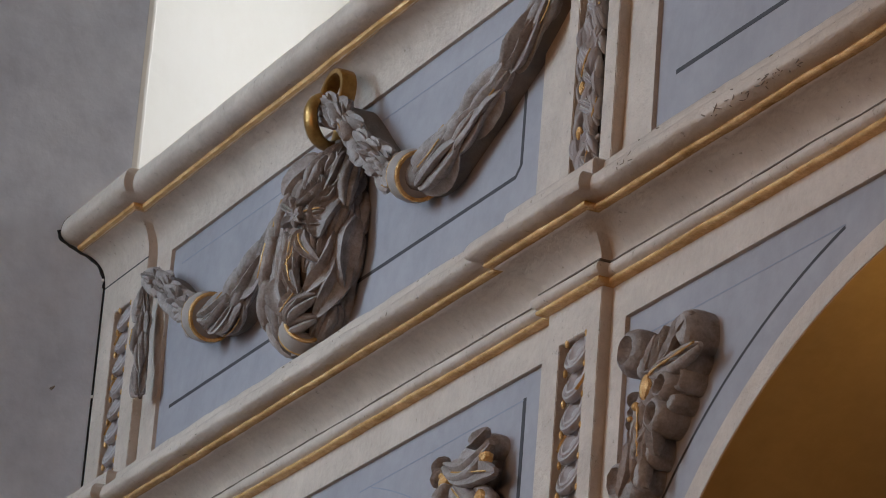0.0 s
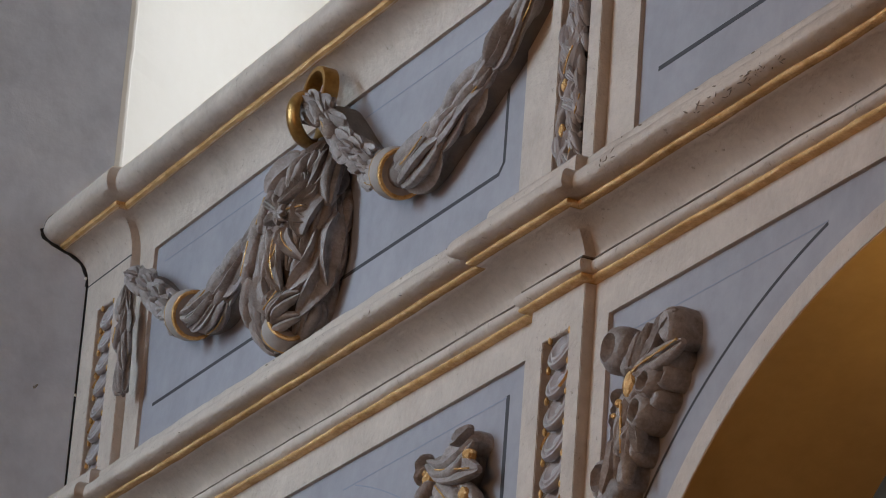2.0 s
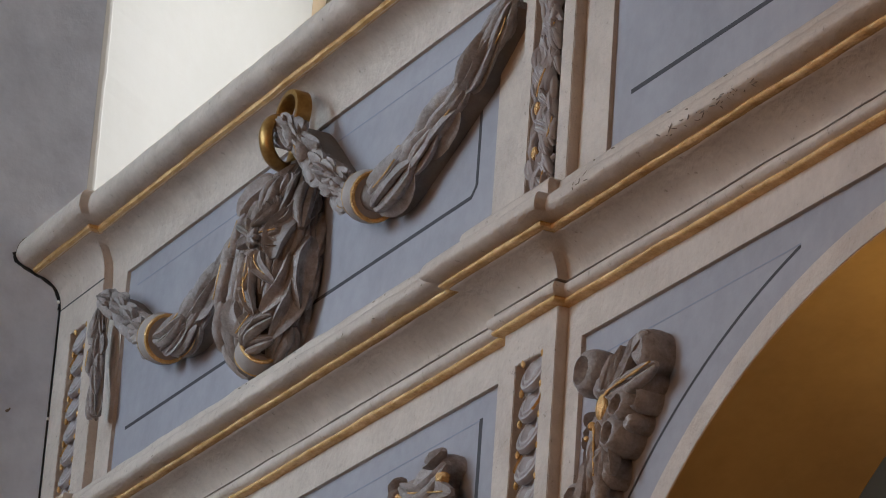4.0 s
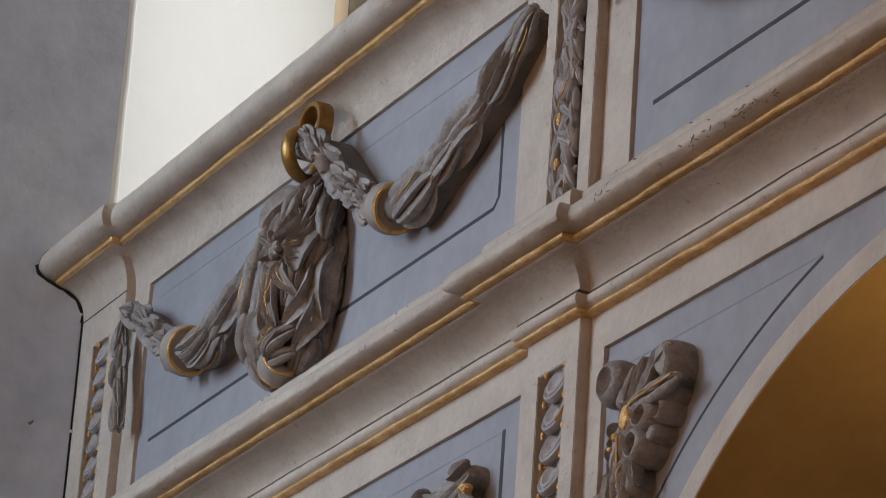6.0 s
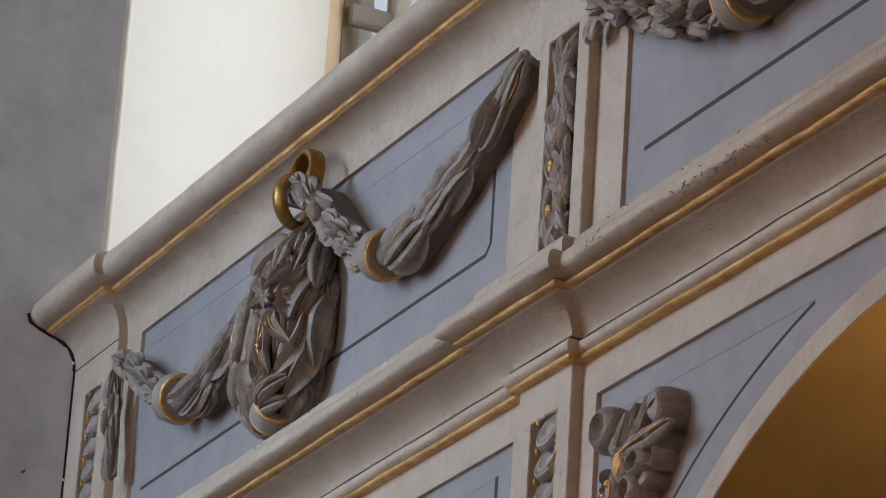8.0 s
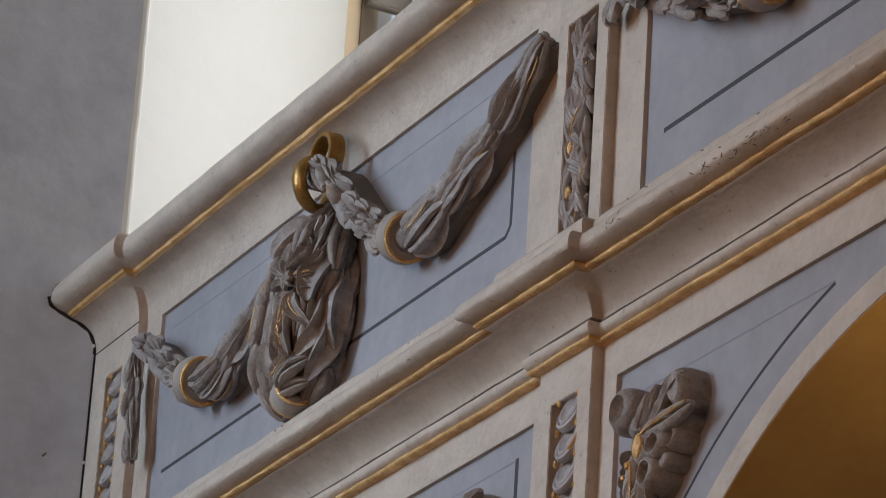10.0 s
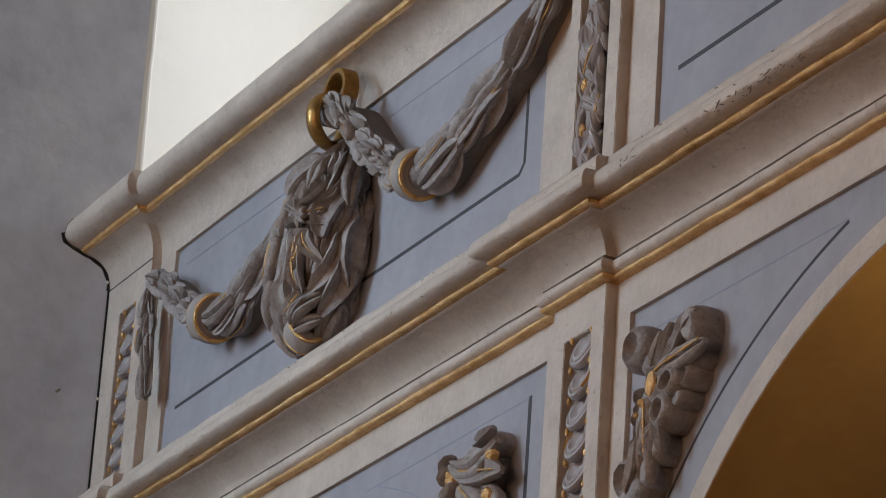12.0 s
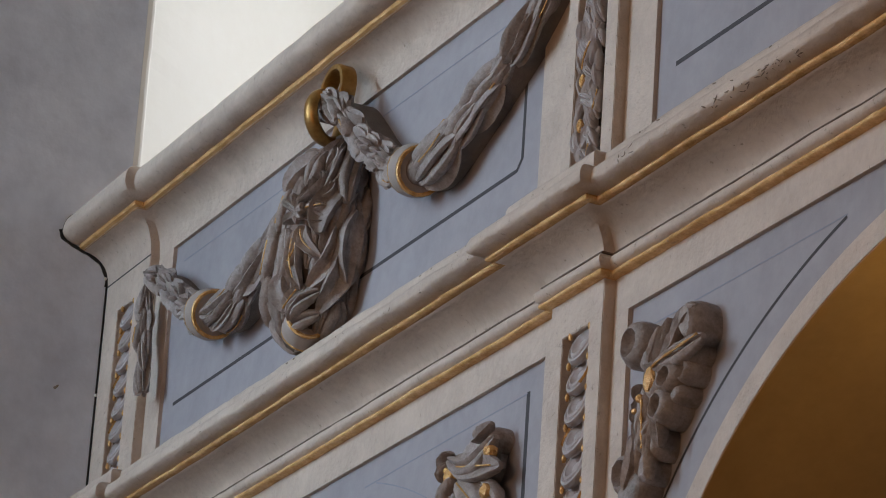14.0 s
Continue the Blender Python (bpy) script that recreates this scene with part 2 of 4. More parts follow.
def arch_strip(xc, a, b, zc, grow0, grow1, y0, y1, t0=4, t1=176, steps=70, wide=0.0):
    """Solid band that follows an arch between two growths of its radii, from depth y0 to y1."""
    bm, rings = bmesh.new(), []
    for i in range(steps + 1):
        t = radians(t0 + (t1 - t0) * i / steps)
        c, s = -math.cos(t), math.sin(t)
        rings.append([bm.verts.new((xc + (a + g + wide) * c, y, zc + (b + g) * s)) for g, y in ((grow0, y0), (grow1, y0), (grow1, y1), (grow0, y1))])
    for p, q in zip(rings, rings[1:]):
        for k in range(4):
            bm.faces.new((p[k], q[k], q[(k + 1) % 4], p[(k + 1) % 4]))
    bm.faces.new(rings[0])
    bm.faces.new(rings[-1])
    return bm


for arch in ARCHES:
    part("archivolt", arch_strip(*arch, 0.0, 0.050, 0.0, RECESS + 0.004), CREAM, gallery_front, "cream band round the arch")
    part("soffit", arch_strip(*arch, -0.003, 0.012, 0.0016, DEPTH), OCHRE, gallery_front, "ochre painted underside of the arch", True)
    part("painted_line", arch_strip(*arch, 0.112, 0.119, RECESS - 0.0006, RECESS + 0.002, 8, 69.3, 60, 0.045), DARK, gallery_front, "dark painted line")
    part("painted_line", arch_strip(*arch, 0.114, 0.117, RECESS - 0.0006, RECESS + 0.002, 110.7, 172, 60, 0.045), FAINT, gallery_front, "thin painted line")

frame_piece("stile", PIL_B[1] + 0.001, 2.923, 0.0, 2.2, Z_LOW_TOP)
frame_piece("stile", 2.572, PIL_B[0] - 0.001, 0.0, 2.2, Z_LOW_TOP)
frame_piece("rail", PIL_A[1] + 0.001, PIL_B[0] - 0.001, 0.0, Z_LOW_TOP, 4.34)
frame_piece("rail", PIL_B[1] + 0.001, END, 0.0, Z_LOW_TOP, 4.34)


def painted_bar(p, q, width, mat, y=RECESS):
    """A painted straight line on a panel from (x, z) to (x, z)."""
    dx, dz = q[0] - p[0], q[1] - p[1]
    k = math.hypot(dx, dz)
    nx, nz = -dz / k * width / 2, dx / k * width / 2
    bm = bmesh.new()
    f, g = y - 0.0007, y + 0.002
    v = [bm.verts.new(c) for c in ((p[0] + nx, f, p[1] + nz), (q[0] + nx, f, q[1] + nz), (q[0] - nx, f, q[1] - nz), (p[0] - nx, f, p[1] - nz),
                                   (p[0] + nx, g, p[1] + nz), (q[0] + nx, g, q[1] + nz), (q[0] - nx, g, q[1] - nz), (p[0] - nx, g, p[1] - nz))]
    for s in ((0, 1, 2, 3), (7, 6, 5, 4), (0, 4, 5, 1), (1, 5, 6, 2), (2, 6, 7, 3), (3, 7, 4, 0)):
        bm.faces.new([v[i] for i in s])
    return part("painted_line", bm, mat, gallery_front, "dark painted line" if mat is DARK else "faint painted line")


painted_bar((0.474, 4.736), (2.368, 4.740), 0.009, DARK)
painted_bar((2.366, 4.738), (2.392, 4.762), 0.009, DARK)
painted_bar((2.391, 4.760), (2.391, 5.110), 0.011, DARK)
painted_bar((0.46, 5.128), (2.38, 5.110), 0.003, FAINT)
painted_bar((3.054, 4.739), (5.30, 4.739), 0.010, DARK)
painted_bar((3.06, 5.115), (5.30, 5.115), 0.003, FAINT)
painted_bar((2.985, 4.205), (3.72, 4.205), 0.003, FAINT)
painted_bar((1.70, 4.205), (2.483, 4.209), 0.003, FAINT)
painted_bar((2.487, 4.212), (2.487, 3.30), 0.014, DARK)


# pilasters with sunk slots
def pilaster(x0, x1, sx0, sx1, z0, z1, slot_top, slot_bottom):
    body = bmesh.new()
    rects = []
    for xa, xb, za, zb in ((x0, x1, z0, z1), (sx0, sx1, slot_bottom, slot_top)):
        rects.append([[body.verts.new((x, y, z)) for x, z in ((xa, za), (xb, za), (xb, zb), (xa, zb))] for y in (-P, 0.03)])
    (of, ob_), (jf, jb) = rects
    for k in range(4):
        n = (k + 1) % 4
        body.faces.new((of[k], of[n], jf[n], jf[k]))
        body.faces.new((of[n], of[k], ob_[k], ob_[n]))
        body.faces.new((jf[k], jf[n], jb[n], jb[k]))
    edges = [e for e in body.edges if abs(e.verts[0].co.y + P) < 1e-6 and abs(e.verts[1].co.y + P) < 1e-6 and (e.verts[0].co.x == e.verts[1].co.x or e.verts[0].co.z == e.verts[1].co.z)]
    bmesh.ops.bevel(body, geom=edges, offset=0.0018, segments=2, affect="EDGES")
    part("slot_ground", slab(sx0, sx1, -0.003, 0.03, slot_bottom, slot_top), UMBER, gallery_front, "brown ground of the sunk slot")
    part("pilaster", body, CREAM, gallery_front, "cream pilaster with a sunk slot")


pilaster(0.003, PIL_A[1], 0.099, 0.212, 4.48, 5.22, 5.092, 4.50)
pilaster(*PIL_B, 2.684, 2.812, 4.48, 5.22, 5.104, 4.50)
pilaster(*PIL_B, 2.695, 2.806, 2.0, 4.34, 4.258, 2.4)
pilaster(0.003, PIL_A[1], 0.099, 0.212, 2.0, 4.34, 4.258, 2.4)

painted_bar((0.003, 5.186), (PIL_A[1], 5.186), 0.004, DARK, -P)
painted_bar((2.655, 5.200), (PIL_B[1], 5.200), 0.003, DARK, -P)

# ---- the walls round it ----
end_wall = thing("end_wall", (0, 0, 0), "grey limewashed end wall with a deep window", "wall", "structure")
for y0, y1, z0, z1 in ((-4.6, 0.012, 0, 11), (-8.0, -4.6, 0, 3.8), (-8.0, -4.6, 8.6, 11)):
    part("wall_face", slab(-0.9, 0.0, y0, y1, z0, z1), GREY, end_wall)
arris = bmesh.new()
last = None
for i in range(135):
    z = 4.3 + 0.05 * i
    w = 0.0035 * noise.noise(Vector((3.1, 0.4, z * 5))) + 0.002 * noise.noise(Vector((1.1, 7.4, z * 19)))
    level = [arris.verts.new((x, y, z)) for x, y in ((-0.9, 0.0125), (0.0, 0.0125), (0.0, 0.024 + w), (-0.003, 0.032 + w), (-0.010, 0.038 + w), (-0.9, 1.163), (-0.9, 1.02))]
    for k in range(7):
        if last:
            arris.faces.new((last[k], last[(k + 1) % 7], level[(k + 1) % 7], level[k]))
    if i in (0, 134):
        arris.faces.new(level)
    last = level
part("splayed_jamb", arris, WHITE, end_wall, "white plastered splayed window jamb")
part("wall_face", slab(-0.9, 0.0, 0.0125, 3.6, 0, 4.3), VAULT, end_wall)
part("wall_face", slab(-0.9, 0.0, 2.45, 3.6, 4.3, 11), WHITE, end_wall)
part("lintel", slab(-0.9, 0.0, 0.05, 2.45, 9.2, 11), WHITE, end_wall)
outline = [(0.108, 5.372)] + arc(0.087, 5.318, 0.058, 0.063, 55, 0, 8) + arc(0.092, 5.318, 0.053, 0.034, -8, -80, 6) + arc(0.084, 5.196, -0.082, 0.076, 84, 8, 8) + [(0.002, 5.186)]
gap_bm = bmesh.new()
last = None
for i, (q, z) in enumerate(outline):
    a, b = outline[max(0, i - 1)], outline[min(len(outline) - 1, i + 1)]
    t = Vector((b[0] - a[0], b[1] - a[1])).normalized()
    w = 0.0065 + 0.002 * math.sin(i * 1.7)
    o = Vector((-t.y, t.x)) * (-w if -t.y < 0 or t.x > 0 else w)
    v = [gap_bm.verts.new((x, -P - qq, zz)) for x, qq, zz in ((0.004, q - 0.002, z), (0.004, q + o.x, z + o.y), (-0.002, q + o.x, z + o.y))]
    if last:
        gap_bm.faces.new((last[0], v[0], v[1], last[1]))
        gap_bm.faces.new((last[1], v[1], v[2], last[2]))
    last = v
part("wall_gap", gap_bm, GAP, end_wall, "dark shrinkage gap")
part("wall_gap", slab(0.0, 0.004, -0.030, -0.0255, 4.0, 5.19), GAP, end_wall, "dark shrinkage gap")

# added strip on the jamb's end; its tan colour imitates warm shading
shade_strip = bmesh.new()
ring = [(x + 0.78 * o, 0.038 - 1.2640 * (x + 0.010) + 0.62 * o) for x, o in ((-0.72, -0.01), (-0.72, 0.0005), (-0.75, 0.003), (-0.82, 0.006), (-0.84, 0.003), (-0.84, -0.01))]
lo, hi = [shade_strip.verts.new((x, y, 4.3)) for x, y in ring], [shade_strip.verts.new((x, y, 9.2)) for x, y in ring]
for k in range(len(ring)):
    shade_strip.faces.new((lo[k], lo[(k + 1) % len(ring)], hi[(k + 1) % len(ring)], hi[k]))
part("jamb_lining", shade_strip, JAMB_SHADE, end_wall, "tan strip standing in for the warm shade on the jamb's edge", True)
window = thing("window_1", (-0.78, 1.0, 4.3), "tall white-framed window in a deep bright reveal", "window", "structure")
def wpart(name, x0, x1, y0, y1, z0, z1, mat, label=""):
    ob = part(name, slab(x0 + 0.78, x1 + 0.78, y0 - 1.0, y1 - 1.0, z0 - 4.3, z1 - 4.3, 0.004 if mat is not GLASS else 0), mat, window, label)
    return ob
wpart("window_frame", -0.80, -0.72, 1.16, 1.21, 4.3, 9.2, WHITE)
wpart("window_frame", -0.80, -0.72, 1.80, 1.86, 4.3, 9.2, WHITE)
wpart("sash_bar", -0.79, -0.74, 1.02, 1.16, 6.80, 6.86, VAULT)
for z0 in (4.3,):
    pane = wpart("pane", -0.765, -0.76, 1.0, 2.45, 4.3, 9.2, GLASS)
    pane.visible_shadow = False

SKYCARD = bpy.data.materials.new("bright_overcast")
SKYCARD.use_nodes = True
bright = SKYCARD.node_tree.nodes["Principled BSDF"]
bright.inputs["Base Color"].default_value = (0, 0, 0, 1)
bright.inputs["Emission Color"].default_value, bright.inputs["Emission Strength"].default_value = (0.74, 0.86, 1.0, 1), 0.9
tagged(part("backdrop", slab(-9.0, -8.9, -2, 12, 0, 20), SKYCARD), "pale overcast sky outside the window", "sky", kind="structure")
floor = part("floor", slab(-0.9, 16, -8, 3.6, -0.1, 0), WOOD)
tagged(floor, "worn grey-brown stone floor of the nave", "floor", kind="structure")
# unseen wall; its opening is put where the warm fill light stands
nave_wall = part("wall_south", bmesh.new(), VAULT)
bm = bmesh.new()
for x0, x1, z0, z1 in ((0, 4.2, 0, 11), (6.2, 16, 0, 11), (4.2, 6.2, 0, 4.5), (4.2, 6.2, 8.7, 11)):
    box(bm, x0, x1, -8.3, -8.0, z0, z1)
bm.to_mesh(nave_wall.data)
tagged(nave_wall, "pale plastered wall with an opening added behind the fill light", "wall", kind="structure")
tagged(part("wall_east", slab(16, 16.3, -8.3, 3.9, 0, 11), VAULT), "pale plastered wall", "wall", kind="structure")
# unseen back wall, opened only where the jamb's fill light stands
back = bmesh.new()
for x0, x1, z0, z1 in ((-0.9, 0.06, 0, 11), (0.66, 16, 0, 11), (0.06, 0.66, 0, 5.5), (0.06, 0.66, 8.5, 11)):
    box(back, x0, x1, 3.6, 3.9, z0, z1)
tagged(part("wall_north", back, VAULT), "pale plastered wall behind the gallery, with an opening added for a fill light", "wall", kind="structure")
tagged(part("ceiling", slab(-0.9, 16.3, -8.3, 3.9, 11, 11.3), VAULT), "pale plastered ceiling", "ceiling", kind="structure")
tagged(part("gallery_floor", slab(0.0, 16, 0.16, 3.6, 4.22, 4.35), VAULT), "floor slab of the gallery", "floor", kind="structure")

# ---- carved stucco ornaments ----
R = random.Random(7)


def leaf_mesh(name, groove, bend, twist, blunt, mat=None):
    """A fleshy carved leaf: length along x (0 to 1), width along y (-1 to 1), bulge along z; lipped edges, hollow face, bent body."""
    bm, nu, nv = bmesh.new(), 11, 8
    top, low = [], []
    for i in range(nu + 1):
        u = i / nu
        w = max(0.16, math.sin(math.pi * (u * 0.96 + 0.02) ** blunt)) ** 0.62
        run = math.sin(math.pi * u) ** 0.6
        sway = 0.28 * math.sin(3.6 * u + twist * 11)
        ra, rb = [], []
        for j in range(nv + 1):
            v = -1 + 2 * j / nv
            edge = (1 - abs(v) ** 4) ** 0.5
            hollow = groove * math.exp(-(v / 0.42) ** 2) * run
            z = (edge - hollow) * (0.30 + 0.70 * run) + bend * (u - 0.35) ** 2 * 2 + twist * v * (u - 0.3)
            ra.append(bm.verts.new((u, v * w + sway, z)))
            rb.append(ra[-1] if j in (0, nv) else bm.verts.new((u, v * w + sway, bend * (u - 0.35) ** 2 * 2 - 0.45 + twist * v * (u - 0.3))))
        top.append(ra)
        low.append(rb)
    for g in (top, low):
        for p, q in zip(g, g[1:]):
            for j in range(nv):
                bm.faces.new((p[j], p[j + 1], q[j + 1], q[j]))
    for g, h in ((top[0], low[0]), (top[-1], low[-1])):
        for j in range(nv):
            try:
                bm.faces.new(list(dict.fromkeys((g[j], h[j], h[j + 1], g[j + 1]))))
            except ValueError:
                pass
    return mesh_of(name, bm, mat or STUCCO, True)


LEAVES = [leaf_mesh("leaf", g, b, t, k) for g, b, t, k in ((0.40, 0.3, 0.2, 0.80), (0.30, 0.1, -0.3, 0.9), (0.45, 0.5, 0.1, 0.7), (0.35, 0.2, 0.35, 1.0), (0.25, -0.1, -0.15, 0.8))]


def place(name, mesh, parent, at, along, out, length, width, thick, label=""):
    """Sets a unit mesh at a point (local to its thing): x runs along, z points out."""
    x = Vector(along).normalized()
    z = Vector(out)
    z = (z - x * z.dot(x)).normalized()
    y = z.cross(x)
    ob = new(name, mesh)
    ob.parent = parent
    ob.matrix_local = Matrix((( x.x * length, y.x * width, z.x * thick, at[0]), (x.y * length, y.y * width, z.y * thick, at[1]),
                              (x.z * length, y.z * width, z.z * thick, at[2]), (0, 0, 0, 1)))
    if label:
        ob["label"] = label
    return ob


def spline(points, n):
    """Even samples (place, tangent) along a smooth curve through points."""
    p = [Vector(q) for q in points]
    p = [2 * p[0] - p[1]] + p + [2 * p[-1] - p[-2]]
    dense = []
    for i in range(1, len(p) - 2):
        for k in range(16):
            t = k / 16
            dense.append(0.5 * (2 * p[i] + (p[i + 1] - p[i - 1]) * t + (2 * p[i - 1] - 5 * p[i] + 4 * p[i + 1] - p[i + 2]) * t * t + (3 * p[i] - p[i - 1] - 3 * p[i + 1] + p[i + 2]) * t ** 3))
    dense.append(p[-2])
    run = [0.0]
    for a, b in zip(dense, dense[1:]):
        run.append(run[-1] + (b - a).length)
    out = []
    for k in range(n):
        s = run[-1] * k / (n - 1)
        j = max(i for i in range(len(run) - 1) if run[i] <= s + 1e-9)
        f = (s - run[j]) / max(1e-9, run[j + 1] - run[j])
        out.append((dense[j].lerp(dense[j + 1], f), (dense[min(j + 1, len(dense) - 1)] - dense[j]).normalized()))
    return out, run[-1]


def tube(samples, radii, sides=12, flat=1.0, caps=True):
    bm, rings = bmesh.new(), []
    for (c, t), r in zip(samples, radii):
        side = t.cross(Vector((0, -1, 0))).normalized()
        out = side.cross(t).normalized()
        rings.append([bm.verts.new(c + side * (r * math.cos(a)) + out * (r * flat * math.sin(a))) for a in (2 * math.pi * k / sides for k in range(sides))])
    for p, q in zip(rings, rings[1:]):
        for k in range(sides):
            bm.faces.new((p[k], p[(k + 1) % sides], q[(k + 1) % sides], q[k]))
    if caps:
        bm.faces.new(rings[0])
        bm.faces.new(rings[-1][::-1])
    return bm


def backed(bm, samples, wall):
    """Carries the rear half of a tube straight back to the wall at y = wall."""
    for i, (c, t) in enumerate(samples):
        for v in list(bm.verts)[i * (len(bm.verts) // len(samples)):(i + 1) * (len(bm.verts) // len(samples))]:
            if v.co.y > c.y - 0.001:
                v.co.y = wall
    return bm


def sleeve(parent, c, t, r, length, flat=1.0):
    """A tied band round a garland: a broad dull ribbon between two gilded edges."""
    c, t = Vector(c), Vector(t).normalized()
    band = part("band", tube([(c + t * s * length, t) for s in (-0.5, -0.42, -0.2, 0.2, 0.42, 0.5)], [r, r + 0.006, r + 0.008, r + 0.008, r + 0.006, r], 20, flat), BAND, parent, "grey ribbon band", True)
    for s in (-0.5, 0.5):
        part("gilt_edge", tube([(c + t * (s * length + k), t) for k in (-0.003, -0.004, -0.002, 0.002, 0.004, 0.003, -0.003)], [r - 0.004, r + 0.003, r + 0.0052, r + 0.0052, r + 0.003, r - 0.004, r - 0.004], 20, flat, False), GOLD, band, "gilded edge", True)
    return band


BAND = material("ribbon_paint", (0.33, 0.285, 0.26), (0.20, 0.165, 0.14), 0.55, coarse=10, fine=60, bump=0.15, bump_at=40)


def blade(name, parent, spots, width, thick, lift=0.0, roll=0.0, crease=0.30, label="", mat=None):
    """A carved leaf that lies along spots (place, outward normal): pointed ends, raised rims, a creased middle, a body under it."""
    bm, rings, n = bmesh.new(), [], len(spots) - 1
    if R.random() < 0.70:
        cross = ((-1.0, -0.15), (-0.95, 0.45), (-0.76, 0.84), (-0.46, 1.0), (-0.15, 0.90 - crease * 0.4), (0.0, 0.80 - crease * 1.8), (0.15, 0.90 - crease * 0.4), (0.46, 1.0), (0.76, 0.80), (0.95, 0.40), (1.0, -0.15), (0.6, -0.9), (-0.6, -0.9))
    else:
        cross = ((-1.0, -0.15), (-1.0, 0.72), (-0.90, 1.05), (-0.74, 0.94), (-0.42, 0.46), (0.0, 0.34 - crease * 0.4), (0.42, 0.50), (0.74, 0.80), (0.90, 0.86), (1.0, 0.55), (1.0, -0.15), (0.6, -0.9), (-0.6, -0.9))
    seed = R.uniform(0, 90)
    for i, (p, out) in enumerate(spots):
        u = i / n
        t = (spots[min(n, i + 1)][0] - spots[max(0, i - 1)][0]).normalized()
        out = (out - t * out.dot(t)).normalized()
        side = out.cross(t)
        w = width * max(0.16, math.sin(math.pi * (0.04 + 0.92 * u) ** 0.90) ** 0.56) * (1 + 0.10 * noise.noise(Vector((seed, u * 4, 0))))
        h = thick * (0.40 + 0.60 * math.sin(math.pi * u) ** 0.6)
        ring = []
        for v, z in cross:
            wob = 0.16 * noise.noise(Vector((seed + v * 1.7, u * 5, z)))
            ring.append(bm.verts.new(p + side * (w * v) + out * (h * (z + wob) + lift * u * u + roll * v * w)))
        rings.append(ring)
    for p, q in zip(rings, rings[1:]):
        for k in range(len(cross)):
            bm.faces.new((p[k], p[(k + 1) % len(cross)], q[(k + 1) % len(cross)], q[k]))
    bm.faces.new(rings[0])
    bm.faces.new(rings[-1][::-1])
    return part(name, bm, mat or STUCCO, parent, label, True)


def gild(parent, spots, height, width=0.0022):
    """A worn gilded line along the crease of a leaf."""
    run = [(p + n.normalized() * height, (spots[min(len(spots) - 1, i + 1)][0] - spots[max(0, i - 1)][0]).normalized()) for i, (p, n) in enumerate(spots)]
    return part("gilt_vein", tube(run, [width * (0.7 + 0.5 * abs(noise.noise(p * 60))) for p, _ in run], 6), GOLD, parent, "gilded vein", True)


def rope_leaves(parent, samples, radii, length, width, thick, step, around, sign=1, twist=0.0, lift=0.0, loose=0.0, gilt=0.08, reach=104):
    """Overlapping blades round a core, tips running with (sign 1) or against (-1) its tangent."""
    total = sum((b[0] - a[0]).length for a, b in zip(samples, samples[1:]))
    n = len(samples) - 1
    rows = int(total / step) + 1

    def spot(s, a):
        f = min(max(s / total, 0.0), 1.0) * n
        i = min(int(f), n - 1)
        c, t = samples[i][0].lerp(samples[i + 1][0], f - i), samples[i][1].lerp(samples[i + 1][1], f - i).normalized()
        r = radii[i] + (radii[i + 1] - radii[i]) * (f - i)
        side = t.cross(Vector((0, -1, 0))).normalized()
        out = side.cross(t).normalized()
        if out.y > 0:
            out = -out
        nrm = out * math.cos(a) + side * math.sin(a)
        return c + nrm * r + t * (s - min(max(s, 0.0), total)), nrm

    for row in range(rows):
        for k in range(around):
            a = radians(-reach + 2 * reach * (k + 0.5 * (row % 2) + R.uniform(-0.18, 0.18)) / (around - 0.5))
            size = R.uniform(0.82, 1.2)
            s0 = row * step + R.uniform(-0.2, 0.2) * step - sign * length * size * 0.45
            s0 = max(s0, 0.004 * k) if sign > 0 else s0
            s0 = min(s0, total + 0.012 - length * size) if sign > 0 else s0
            turn = twist + R.uniform(-loose, loose)
            bow = R.uniform(-0.22, 0.22)
            spots = []
            for i in range(10):
                u = i / 9
                p, nrm = spot(s0 + sign * length * size * u, a + turn * u + bow * math.sin(math.pi * u))
                spots.append((p - nrm * thick * (1.05 - 0.35 * u + R.uniform(0, 0.02)), nrm))
            deep = R.uniform(-0.75, 0.40) * thick
            spots = [(p + m * deep, m) for p, m in spots]
            blade("leaf", parent, spots, width * size * R.uniform(0.85, 1.12), thick * R.uniform(0.85, 1.2), lift * R.uniform(0.2, 1.3), R.uniform(-0.18, 0.18), R.choice((0.08, 0.22, 0.36, 0.42)))
            if R.random() < gilt:
                gild(parent, spots[2:8], thick * 1.0)


